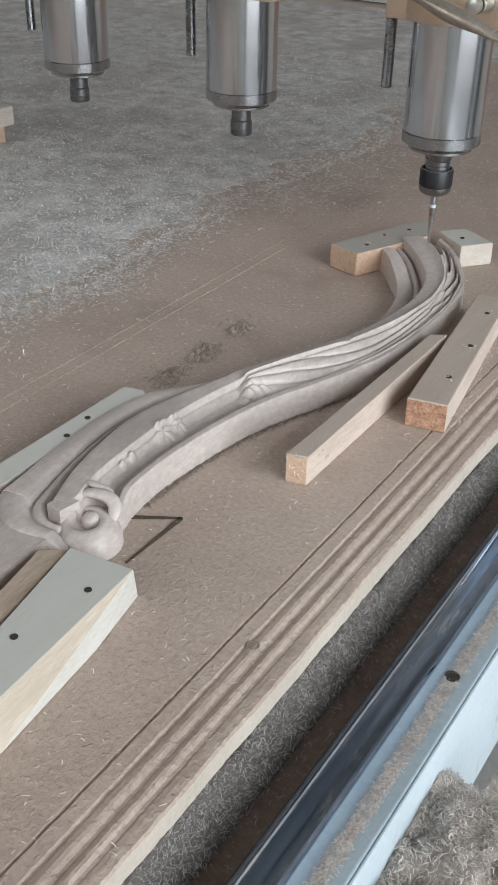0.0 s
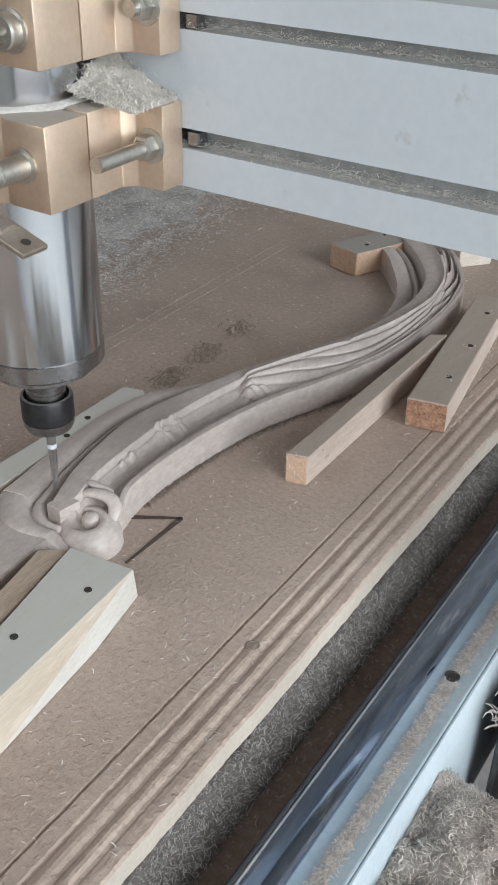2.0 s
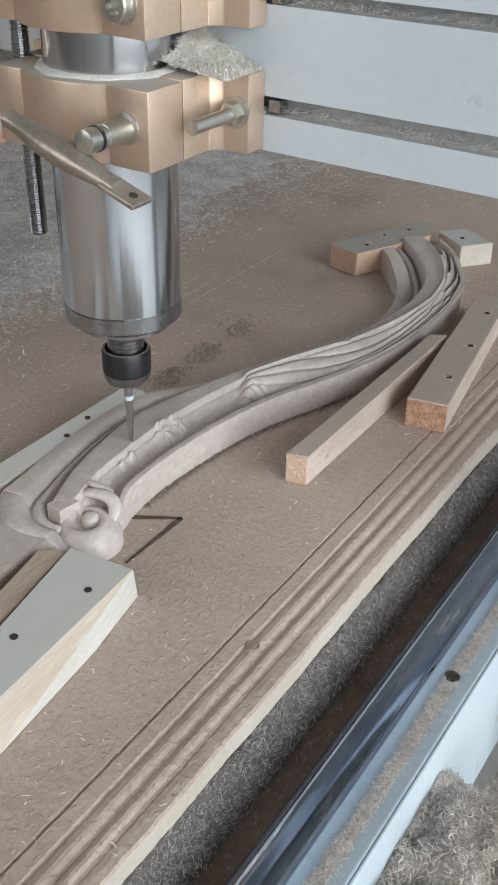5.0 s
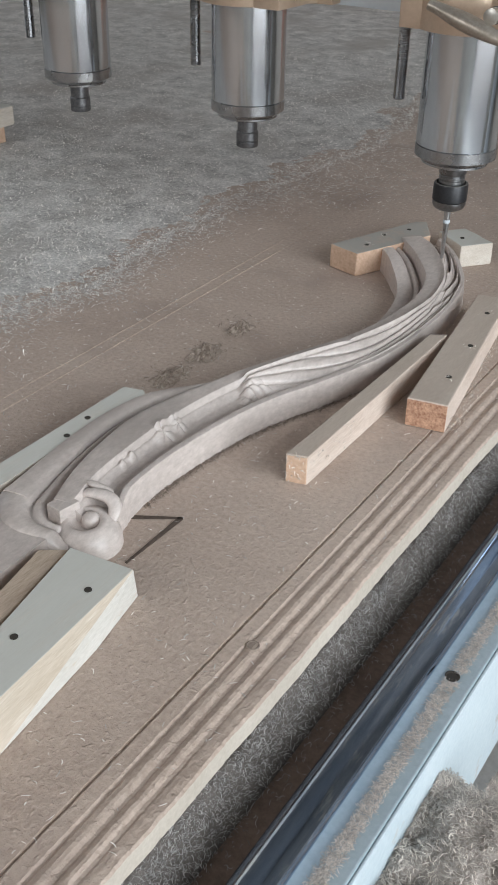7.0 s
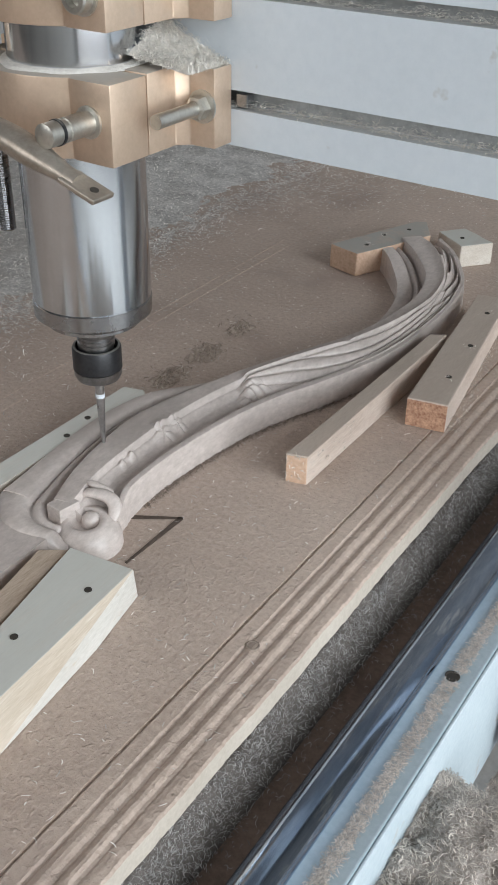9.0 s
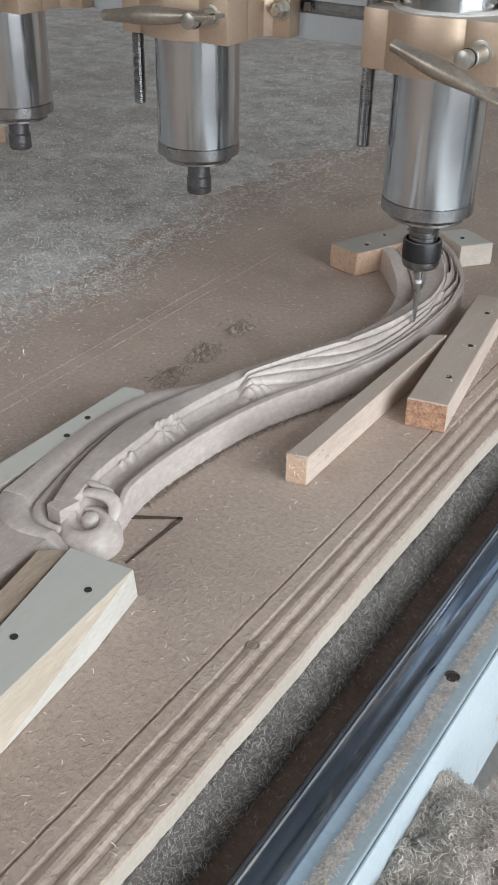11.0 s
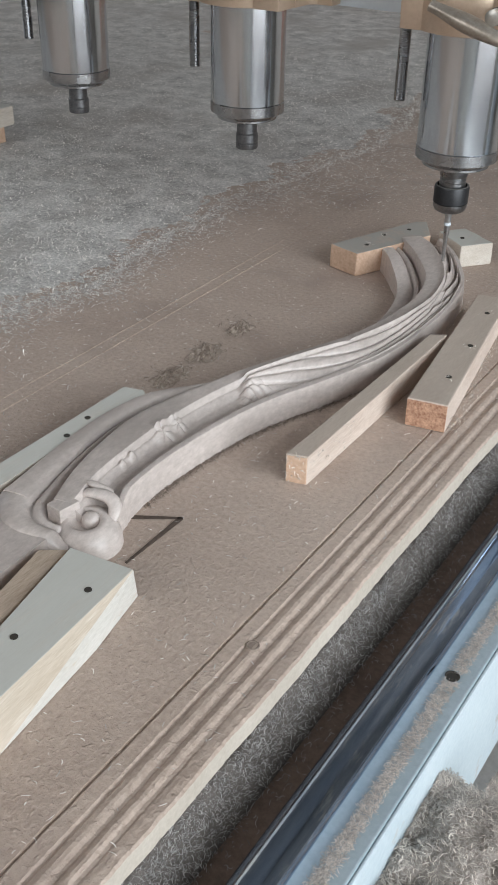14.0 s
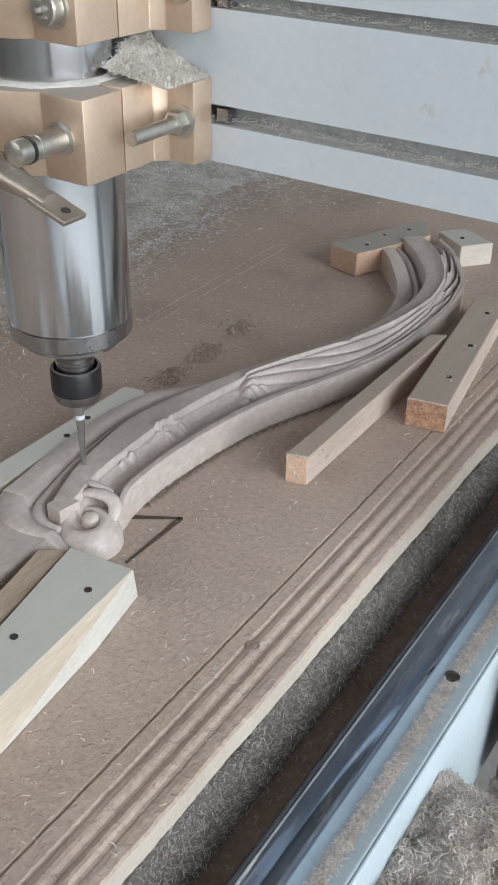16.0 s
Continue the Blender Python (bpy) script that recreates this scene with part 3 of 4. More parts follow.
timber.data.materials.append(SAWN)
timber.data.materials.append(YELLOW_PINE)
for p in timber.data.polygons:
    if p.normal.z < 0.9 and p.normal.x > 0.3:
        p.material_index = 1 if p.center.y > 0.06 else 2
for x, y in ((-0.332, 0.335), (-0.340, 0.280)):
    hole(near_block, x + 0.333, y - 0.220, 0.030, 0.0025)
shim = hold_down("wooden_shim", "rough brown wooden strip between block and blank", [(-0.388, 0.350), (-0.3725, 0.361), (-0.322, 0.090), (-0.337, 0.088)], 0.026, BARK, [], bev=0.0008)
hold_down("clamping_board", "grey dusty board along the moulding with two screw holes", [(-0.484, 0.05), (-0.4560, 0.05), (-0.4600, 0.42), (-0.4605, 0.50), (-0.4530, 0.545), (-0.462, 0.553), (-0.480, 0.548)], 0.0271, PINE,
          [(-0.4705, 0.492), (-0.4660, 0.463)])
hold_down("clamping_block", "dusty block with orange sawn ends at the far tip", [(-0.498, 0.930), (-0.460, 0.921), (-0.4400, 0.966), (-0.418, 1.020), (-0.440, 1.058), (-0.452, 1.052)], 0.027, ORANGE_WOOD,
          [(-0.464, 0.951), (-0.462, 0.990), (-0.446, 1.022)])
hold_down("clamping_block", "small pale pine block with one screw hole", [(-0.3765, 1.012), (-0.351, 1.043), (-0.396, 1.068), (-0.417, 1.040)], 0.026, PINE, [(-0.386, 1.036)])
stick = hold_down("wooden_stick", "square sawn pine stick wedged against the moulding", [(-0.3155, 0.540), (-0.2992, 0.5445), (-0.2985, 0.796), (-0.3120, 0.788)], 0.0262, PINE_RAW, [], bev=0.0007)
rstick = hold_down("clamping_block", "chipboard-cored block with dusty top and three screw holes", [(-0.277, 0.668), (-0.2435, 0.6745), (-0.2800, 0.905), (-0.3105, 0.897)], 0.027, PINE_RAW,
                   [(-0.285, 0.860), (-0.271, 0.786), (-0.263, 0.720)])
bm = bmesh.new()
prism(bm, [(-0.2767, 0.6674), (-0.2438, 0.6738), (-0.2440, 0.6755), (-0.2769, 0.6690)], 0.0012, 0.0258, 0.0003)
bm.transform(rstick.matrix_world.inverted())
part("sawn_end", bm, CHIPBOARD, rstick, "coarse red-brown chipboard end")
bm = bmesh.new()
prism(bm, [(-0.3150, 0.5394), (-0.2996, 0.5438), (-0.2998, 0.5452), (-0.3152, 0.5408)], 0.0010, 0.0252, 0.0004)
bm.transform(stick.matrix_world.inverted())
part("sawn_end", bm, ORANGE_WOOD, stick, "splintered orange sawn end")
for k, (z0, z1, m) in enumerate(((0.0003, 0.030, ORANGE_WOOD), (0.0303, 0.058, PINE))):
    cap = thing("stacked_board", "short dusty board in a stack on the spoilboard", "wooden board", "stacked boards", Matrix.Translation((-1.255, 1.012, 0)))
    bm = bmesh.new()
    box(bm, -0.16, 0.125 + 0.012 * k, -0.045, 0.045 + 0.01 * k, z0, z1, 0.002)
    part("plank", bm, m, cap)

# ---- gantry with three spindles; its rows follow at the end ----
HOME = Vector((-0.4195, 0.4864, 0.0954))
gantry = thing("router_gantry", "moving pale grey router gantry with three steel spindles in gold clamps", "router gantry", m=Matrix.Translation(HOME))


def clamp_outline(r, front):
    """Half a spindle clamp in plan: ears at the sides, a round bore in the middle."""
    bore = [(r * math.cos(a), r * math.sin(a)) for a in np.linspace(radians(-8), radians(-172), 20)]
    if front:
        bulge = [(0.0535 * math.cos(a), 0.0535 * math.sin(a)) for a in np.linspace(radians(-128), radians(-52), 14)]
        return [(0.0635, -0.0115), (0.0412, -0.0115)] + [p for p in bore if p[1] < -0.012] + [(-0.0412, -0.0115), (-0.0540, -0.0115), (-0.0540, -0.0435), (-0.036, -0.0435)] + bulge + [(0.036, -0.0435), (0.0635, -0.0435)]
    bore = [(x, -y) for x, y in bore]
    return [(0.0625, -0.0095), (0.0625, 0.016), (0.069, 0.0225), (0.086, 0.0235), (0.086, 0.0415), (-0.086, 0.0415), (-0.086, 0.0235), (-0.069, 0.0225), (-0.0625, 0.016), (-0.0625, -0.0095), (-0.0414, -0.0095)] + bore[::-1] + [(0.0414, -0.0095)]


def concave_prism(pts, z0, z1, bev):
    bm = bmesh.new()
    vs = [bm.verts.new((x, y, z0)) for x, y in pts]
    f = bm.faces.new(vs)
    r = bmesh.ops.extrude_face_region(bm, geom=[f])
    for g in r["geom"]:
        if isinstance(g, bmesh.types.BMVert):
            g.co.z = z1
    bmesh.ops.recalc_face_normals(bm, faces=bm.faces)
    if bev:
        es = [e for e in bm.edges if len(e.link_faces) == 2 and e.calc_face_angle(0) > radians(35)]
        bmesh.ops.bevel(bm, geom=es, offset=bev, segments=2, profile=0.5, affect="EDGES", clamp_overlap=True)
    bmesh.ops.triangulate(bm, faces=[f for f in bm.faces if len(f.verts) > 4])
    return bm


def bar(bm, a, b, r, seg=16):
    return tube(bm, [a, b], [r, r], seg)


def spindle_unit(x, working, lever_to, lever_from, lift):
    S = Matrix.Translation((x, 0, 0))

    def add(name, bm, m, par, label="", smooth=None):
        bm.transform(S)
        return part(name, bm, m, par, label, smooth)

    def turned(name, prof, seg, m, par, label="", smooth=30):
        """A turned part of the spindle, which sits at its own height in the clamps."""
        bm = bmesh.new()
        lathe(bm, prof, seg, Matrix.Translation((0, 0, lift)))
        return add(name, bm, m, par, label, smooth)
    body = turned("spindle", [(0.0391, 0.0482), (0.0401, 0.0490), (0.0401, 0.320)], 72, STEEL, gantry, "brushed steel motor spindle")
    turned("nose_band", [(0.012, 0.0288), (0.0300, 0.0292), (0.0330, 0.0305), (0.0330, 0.0325), (0.0368, 0.0356), (0.0404, 0.0376), (0.0404, 0.0478), (0.0395, 0.0484)], 72, STEEL_BAND, body, "dull steel end band", 25)
    if working:
        turned("spindle_nose", [(0.0132, -0.004), (0.0132, 0.0125), (0.0126, 0.0130), (0.0126, 0.0142), (0.0132, 0.0147), (0.0132, 0.0160), (0.0126, 0.0165), (0.0126, 0.0176), (0.0134, 0.0182), (0.0140, 0.0196), (0.0140, 0.0295)], 40, NOSE, body)
        turned("nut_rim", [(0.0085, -0.0180), (0.0120, -0.0184), (0.0156, -0.0162), (0.0170, -0.0128), (0.0170, -0.0092)], 40, NOSE, body, "dull grey lower rim of the collet nut", 40)
        turned("collet_nut", [(0.0166, -0.0092), (0.0175, -0.0082), (0.0175, 0.0072), (0.0168, 0.0088), (0.0152, 0.0092), (0.0145, 0.0078), (0.0141, 0.0030)], 48, BLACK_NUT, body, "black collet nut")
        turned("cutter", [(0.0005, -0.0735), (0.0014, -0.0728), (0.0019, -0.066), (0.0031, -0.038), (0.0033, -0.0335), (0.0034, -0.017)], 20, CARBIDE, body, "tapered carbide carving bit", 40)
        turned("cutter_collar", [(0.0032, -0.0340), (0.0036, -0.0337), (0.0036, -0.0306), (0.0032, -0.0303)], 20, PAINT, body, "pale ring on the bit", 40)
    else:
        turned("spindle_nose", [(0.0075, -0.0040), (0.0118, -0.0040), (0.0124, -0.0026), (0.0124, 0.0020), (0.0119, 0.0026), (0.0119, 0.0034), (0.0124, 0.0040), (0.0124, 0.0120), (0.0112, 0.0135), (0.0112, 0.0295)], 32, DARK_STEEL, body, "bare dark collet nose")
    for z0, z1, lower in ((0.157, 0.2035, True), (0.229, 0.275, False)):
        rear = add("rear_clamp", concave_prism(clamp_outline(0.0410, False), z0, z1, 0.0009), GOLD, gantry, "gold anodised rear clamp half", 30)
        front = add("front_clamp", concave_prism(clamp_outline(0.0410, True), z0 + 0.0005, z1 - 0.0003, 0.0009), GOLD, gantry, "gold anodised front clamp half", 30)
        zc = (z0 + z1) / 2 + 0.001
        for sx in (-1, 1):
            bm = bmesh.new()
            lathe(bm, [(0.0098, 0.0), (0.0098, 0.0016), (0.0085, 0.0018)], 28, Matrix.Translation((sx * 0.0775, 0.0234, zc)) @ pose(0, 0, 0, 90))
            add("washer", bm, BOLT, rear, "", 30)
            bm = bmesh.new()
            lathe(bm, [(0.0072, 0.0016), (0.0072, 0.0082), (0.0055, 0.0090)], 6, Matrix.Translation((sx * 0.0775, 0.0234, zc)) @ pose(0, 0, 0, 90))
            add("hex_nut", bm, BOLT, rear)
            bm = bmesh.new()
            far = -0.022 if (sx > 0 and lower and working) else 0.010
            bar(bm, (sx * 0.0775, 0.0234, zc), (sx * 0.0775, far, zc), 0.0042)
            add("stud", bm, BOLT, rear, "", 30)
        if lower:
            # clamping screw with its lever
            bm = bmesh.new()
            lathe(bm, [(0.0092, 0.0), (0.0092, 0.0016), (0.0078, 0.0020)], 28, Matrix.Translation((0.0475, -0.0435, zc)) @ pose(0, 0, 0, 90))
            add("washer", bm, BOLT, front, "", 30)
            bm = bmesh.new()
            lathe(bm, [(0.0068, 0.0), (0.0068, 0.020), (0.0060, 0.0205), (0.0060, 0.0215), (0.0068, 0.022), (0.0068, 0.036), (0.0045, 0.037)], 24, Matrix.Translation((0.0475, -0.0438, zc)) @ pose(0, 0, 0, 90))
            add("clamp_screw", bm, BOLT, front, "", 30)
            bm = bmesh.new()
            lathe(bm, [(0.0060, 0.0250), (0.0073, 0.0252), (0.0073, 0.0272), (0.0060, 0.0274)], 24, Matrix.Translation((0.0475, -0.0438, zc)) @ pose(0, 0, 0, 90))
            add("screw_ring", bm, BLACK_NUT, front, "black rubber ring", 30)
            a, b = Vector(lever_from), Vector(lever_to)
            bm = bmesh.new()
            us = np.linspace(0, 1, 15)
            rad = [0.0062 + 0.0036 * math.sin(math.pi * min(max((u - 0.08) / 0.80, 0), 1)) ** 1.2 for u in us]
            tube(bm, [a.lerp(b, u) for u in us], rad, 16, 0.8)
            lev = add("lever", bm, LEVER, front, "cast metal clamping lever", 45)
            d = (b - a).normalized()
            bm = bmesh.new()
            flat = Matrix.Translation(b + d * 0.006) @ d.to_track_quat("X", "Z").to_matrix().to_4x4()
            box(bm, -0.014, 0.012, -0.0085, 0.0085, -0.0016, 0.0016, 0.0008)
            bm.transform(flat)
            add("lever_tab", bm, LEVER, lev)
            bm = bmesh.new()
            lathe(bm, [(0.0012, 0.0015), (0.0025, 0.0015), (0.0025, 0.0021)], 14, flat @ Matrix.Translation((0.005, 0, 0)))
            add("tab_hole", bm, HOLE, lev)
        else:
            bm = bmesh.new()
            lathe(bm, [(0.0105, 0.0), (0.0105, 0.0015), (0.0088, 0.0018), (0.0088, 0.0075), (0.0078, 0.0085), (0.0052, 0.0085), (0.0050, 0.0040)], 28, Matrix.Translation((0.0490, -0.0435, zc - 0.006)) @ pose(0, 0, 0, 90))
            add("socket_screw", bm, BOLT, front, "steel socket-head screw", 30)
    # threaded rod hanging at the side
    bm = bmesh.new()
    z, prof = 0.086, []
    while z < 0.30:
        prof += [(0.0052, z), (0.0060, z + 0.0008)]
        z += 0.0016
    lathe(bm, prof, 14, Matrix.Translation((-0.0612, -0.013, 0)))
    add("threaded_rod", bm, STEEL_BAND, gantry, "grey threaded rod")
    return body


spindle_unit(0.0, True, (0.0700, -0.0800, 0.1605), (-0.0090, -0.0790, 0.1855), 0.0012)
spindle_unit(-0.2485, False, (0.0560, -0.0700, 0.1850), (-0.0480, -0.0740, 0.1760), 0.0085)
spindle_unit(-0.4970, False, (0.0560, -0.0700, 0.1850), (-0.0480, -0.0740, 0.1760), 0.0100)

# cross beam: a long plate with two T-slots
bsec = [(0.042, 0.1555), (0.042, 0.1772), (0.054, 0.1772), (0.054, 0.1885), (0.042, 0.1885), (0.042, 0.2400), (0.054, 0.2400), (0.054, 0.2485), (0.042, 0.2485), (0.042, 0.2668), (0.200, 0.2668), (0.200, 0.1555)]
bm = bmesh.new()
va = [bm.verts.new((-1.35, y, z)) for y, z in bsec]
vb = [bm.verts.new((0.476, y, z)) for y, z in bsec]
for i in range(len(bsec)):
    j = (i + 1) % len(bsec)
    bm.faces.new((va[i], va[j], vb[j], vb[i]))
bm.faces.new(va[::-1])
bm.faces.new(vb)
bmesh.ops.bevel(bm, geom=[e for e in bm.edges if len(e.link_faces) == 2 and e.calc_face_angle(0) > radians(40) and abs(e.verts[0].co.x - e.verts[1].co.x) > 0.5], offset=0.0009, segments=2, profile=0.5, affect="EDGES")
bmesh.ops.triangulate(bm, faces=[f for f in bm.faces if len(f.verts) > 4])
beam = part("cross_beam", bm, PAINT, gantry, "pale grey painted cross beam with two slots")
for z in (0.1828, 0.2442):
    bm = bmesh.new()
    box(bm, -1.34, 0.47, 0.0525, 0.0538, z - 0.0045, z + 0.0036)
    part("slot_back", bm, SLOT, beam)
for z0, depth, dens in ((0.1776, 0.011, 9000), (0.2404, 0.011, 8000)):
    pl = [(rng.uniform(-0.9, 0.45), rng.uniform(0.0432, 0.0525), z0 + abs(rng.normal(0, 0.0020))) for x0 in range(1, dens)]
    tagged(curls("slot_shavings", pl, 0.0042, CHIP_PALE, rng, beam, 0.3), kind="stuff")
for x0 in (0.0, -0.2485, -0.497):
    for z in (0.1830, 0.2444):
        bm = bmesh.new()
        box(bm, x0 + 0.0870, x0 + 0.0955, 0.0440, 0.0520, z - 0.0048, z + 0.0032, 0.0008)
        part("slot_nut", bm, NOSE, beam, "dull square nut in the slot")
# shavings heaped on the clamps
pl = []
for x0 in (0.0, -0.2485, -0.497):
    for _ in range(2600):
        u = rng.uniform(0, 1)
        x = x0 + 0.040 + 0.046 * u
        y = rng.uniform(0.0, 0.040)
        h = max(0, 0.019 * (1 - u) ** 1.3 * smooth01(-0.005, 0.035, y) + 0.006 * (1 - u))
        pl.append((x, y, 0.2038 + h * rng.uniform(0.6, 1.0)))
heap = tagged(curls("clamp_shavings", pl, 0.0042, CHIP_PALE, rng, gantry, 0.7), "pale wood shavings heaped on the clamps", kind="stuff")
for x0 in (0.0, -0.2485, -0.497):
    verts, faces = [], []
    for i in range(14):
        for j in range(10):
            u, y = i / 13, 0.001 + 0.040 * j / 9
            h = 0.0175 * (1 - u) ** 1.3 * float(smooth01(-0.005, 0.035, y)) + 0.005 * (1 - u)
            verts.append((x0 + 0.040 + 0.044 * u, y, 0.2036 + h * (0.92 + 0.25 * noise.noise((u * 9, y * 300, x0)))))
    for i in range(13):
        for j in range(9):
            a = i * 10 + j
            faces.append((a, a + 10, a + 11, a + 1))
    # dust settled round the spindle on the clamp
    base, n = len(verts), 64
    for i in range(n):
        a = 2 * math.pi * i / n
        w = 0.0055 + 0.0035 * noise.noise((math.cos(a) * 2.5, math.sin(a) * 2.5, x0 * 7))
        for r, z in ((0.0399, 0.0015), (0.0416, 0.0013), (0.0410 + w * 0.6, 0.0007), (0.0410 + w, -0.0006)):
            verts.append((x0 + r * math.cos(a), r * math.sin(a), 0.2036 + z * (1 + 0.5 * noise.noise((a * 3, r * 300, x0)))))
    for i in range(n):
        for j in range(3):
            a, b = base + i * 4 + j, base + (i + 1) % n * 4 + j
            faces.append((a, a + 1, b + 1, b))
    tagged(raw("shaving_heap", verts, faces, DUST_PALE, heap), kind="stuff")
# carriage on the rail, thick with shavings
bm = bmesh.new()
box(bm, 0.314, 0.50, 0.085, 0.42, -0.29, -0.182, 0.006)
foot = part("rail_carriage", bm, DARK_STEEL, gantry, "dark carriage buried in shavings")
bm = bmesh.new()
box(bm, 0.425, 0.4745, 0.11, 0.19, -0.183, 0.1552, 0.003)
part("gantry_upright", bm, PAINT, gantry, "pale grey painted upright")


# ---- shavings and dust ----
def dust_sheet(name, x0, x1, y0, y1, nx, ny, fn, material, label):
    verts, faces, idx = [], [], {}
    for i in range(nx + 1):
        for j in range(ny + 1):
            x, y = x0 + (x1 - x0) * i / nx, y0 + (y1 - y0) * j / ny
            z = fn(x, y)
            if z is not None:
                idx[i, j] = len(verts)
                verts.append((x, y, z))
    for i in range(nx):
        for j in range(ny):
            q = [(i, j), (i + 1, j), (i + 1, j + 1), (i, j + 1)]
            if all(k in idx for k in q):
                faces.append([idx[k] for k in q])
    return tagged(raw(name, verts, faces, material, None, True), label, "wood shavings", kind="stuff")


def carpet_edge(y):
    return -0.700 - 0.012 * float(smooth01(0.8, 1.0, y)) + 0.03 * float(smooth01(1.05, 1.30, y)) - 0.05 * float(smooth01(1.35, 1.7, y)) + 0.022 * noise.noise((0.2, y * 9, 1.0)) + 0.012 * noise.noise((0.7, y * 31, 4.0))


def swept(x, y):
    """Where passes of the machine have blown the layer thin: 0 bare to 1 full."""
    u = (x + 0.80) * 0.80 + (y - 1.18) * 0.60 + 0.05 * noise.noise((x * 5, y * 5, 6.0))
    v = (x + 1.35) * 0.86 + (y - 1.30) * 0.50 + 0.06 * noise.noise((x * 4, y * 4, 9.0))
    return 1 - 0.75 * math.exp(-(u / 0.055) ** 2) - 0.40 * math.exp(-(v / 0.08) ** 2)


def carpet(x, y):
    d = carpet_edge(y) - x
    if d < -0.02:
        return None
    thin = (1 - 0.45 * float(smooth01(1.05, 1.3, y))) * (0.35 + 0.65 * swept(x, y))
    h = 0.0056 * float(smooth01(-0.01, 0.10, d)) * thin - 0.0010
    return h + (0.0030 * noise.noise((x * 22, y * 22, 0.5)) * float(smooth01(0, 0.05, d)) + 0.0016 * noise.noise((x * 110, y * 110, 2.5)) + 0.0009 * noise.noise((x * 260, y * 260, 5.5))) * max(thin, 0.25)


dust_sheet("sawdust_carpet", -2.25, -0.25, 0.3, 2.5, 420, 460, carpet, DUST, "grey layer of fine wood shavings on the spoilboard")
pl = []
while len(pl) < 60000:
    y = 0.35 + 1.6 * rng.random() ** 1.2
    x = carpet_edge(y) + 0.012 - 1.1 * rng.random() ** 1.4 + (abs(rng.normal(0, 0.05)) if rng.random() < 0.16 else 0)
    if rng.random() > swept(x, y):
        continue
    z = carpet(x, y) or 0.0
    pl.append((x, y, max(z, 0.0)))
tagged(curls("scattered_shavings", pl, 0.0058, CHIP_GREY, rng, None, 0.55, 3.6, 0.8), "small grey curled shavings over the dust", "wood shavings", kind="stuff")

pl = []
while len(pl) < 11000:
    y = 0.4 + 1.9 * rng.random()
    x = carpet_edge(y) + abs(rng.normal(0, 0.025 + 0.16 * float(smooth01(1.0, 1.35, y))))
    if x < -0.27:
        pl.append((x, y, 0.0003))
tagged(curls("stray_shavings", pl, 0.0052, CHIP_GREY, rng, None, 0.3, 3.0, 0.8), "stray grey shavings at the edge of the dust", "wood shavings", kind="stuff")

# loose chips on the bare board
pl = []
while len(pl) < 3800:
    x, y = rng.uniform(-0.70, -0.215), rng.uniform(0.12, 1.4)
    if rng.random() < (0.9 if x < -0.50 else 0.5):
        pl.append((x, y, 0.0004 if x < -0.246 else -0.001))
tagged(curls("loose_chips", pl, 0.0036, CHIP_GREY, rng, None, 0.15, 1.6, 0.8), "few pale loose chips on the fibreboard", "wood shavings", kind="stuff")
# crumbs along the sawn right side of the chipboard block
pl = [(-0.2425 - 0.0365 * u + rng.normal(0.003, 0.002), 0.68 + 0.22 * u, abs(rng.normal(0, 0.002))) for u in rng.random(260)]
tagged(curls("chip_crumbs", pl, 0.0055, CHIP, rng, None, 0.6), "pale crumbs beside the chipboard block", "wood shavings", kind="stuff")

# gouged, torn patches in the board
for cx, cy, rx, ry in ((-0.488, 0.62, 0.017, 0.028), (-0.489, 0.676, 0.017, 0.026), (-0.491, 0.739, 0.012, 0.020)):
    verts, faces = [], []
    N, M = 16, 44
    for i in range(N):
        for j in range(M):
            a = 6.2832 * j / M
            r = i / (N - 1) * (0.85 + 0.4 * noise.noise((math.cos(a) * 2 + cx * 40, math.sin(a) * 2, cy * 40)))
            x, y = cx + rx * r * math.cos(a), cy + ry * r * math.sin(a)
            verts.append((x, y, 0.0003 + (0 if i == N - 1 else 0.0060 * abs(noise.noise((x * 300, y * 150, 1.7))) * min(1.0, 2.2 * (1 - i / (N - 1))))))
    for i in range(N - 1):
        for j in range(M):
            faces.append((i * M + j, i * M + (j + 1) % M, (i + 1) * M + (j + 1) % M, (i + 1) * M + j))
    tagged(raw("torn_patch", verts, faces, TORN, board), "torn brown patch gouged in the fibreboard")

pl = [(cx + rng.normal(0, 0.008), cy + rng.normal(0, 0.013), 0.0015) for cx, cy in ((-0.488, 0.62), (-0.489, 0.676), (-0.491, 0.739)) for _ in range(45)]
tagged(curls("torn_fibres", pl, 0.0048, GOUGE, rng, None, 0.8, 2.4, 0.9), "brown torn fibres on the gouged patches", "wood fibres", kind="stuff")
# fibres torn up round the screw holes
pl = [(hx + rng.normal(0, 0.0036), hy + rng.normal(0, 0.0036), 0.0272) for hx, hy in ((-0.271, 0.786), (-0.263, 0.720), (-0.285, 0.860), (-0.464, 0.951), (-0.462, 0.990)) for _ in range(5)]
tagged(curls("hole_fibres", pl, 0.0042, CHIP_PALE, rng, None, 0.4, 2.4, 0.7), "pale fibres torn up round the screw holes", "wood fibres", kind="stuff")
# splinters on the sawn stick
pl = [(rng.uniform(-0.3150, -0.2995), 0.5405 + rng.normal(0, 0.0010), rng.uniform(0.002, 0.027)) for _ in range(45)] + [(-0.2990 + rng.normal(0, 0.0004), rng.uniform(0.545, 0.62), rng.uniform(0.002, 0.026)) for _ in range(90)]
tagged(curls("splinters", pl, 0.0032, CHIP, rng, None, 1.0, 1.6, 0.7), "pale splinters on the sawn stick", "wood fibres", kind="stuff")

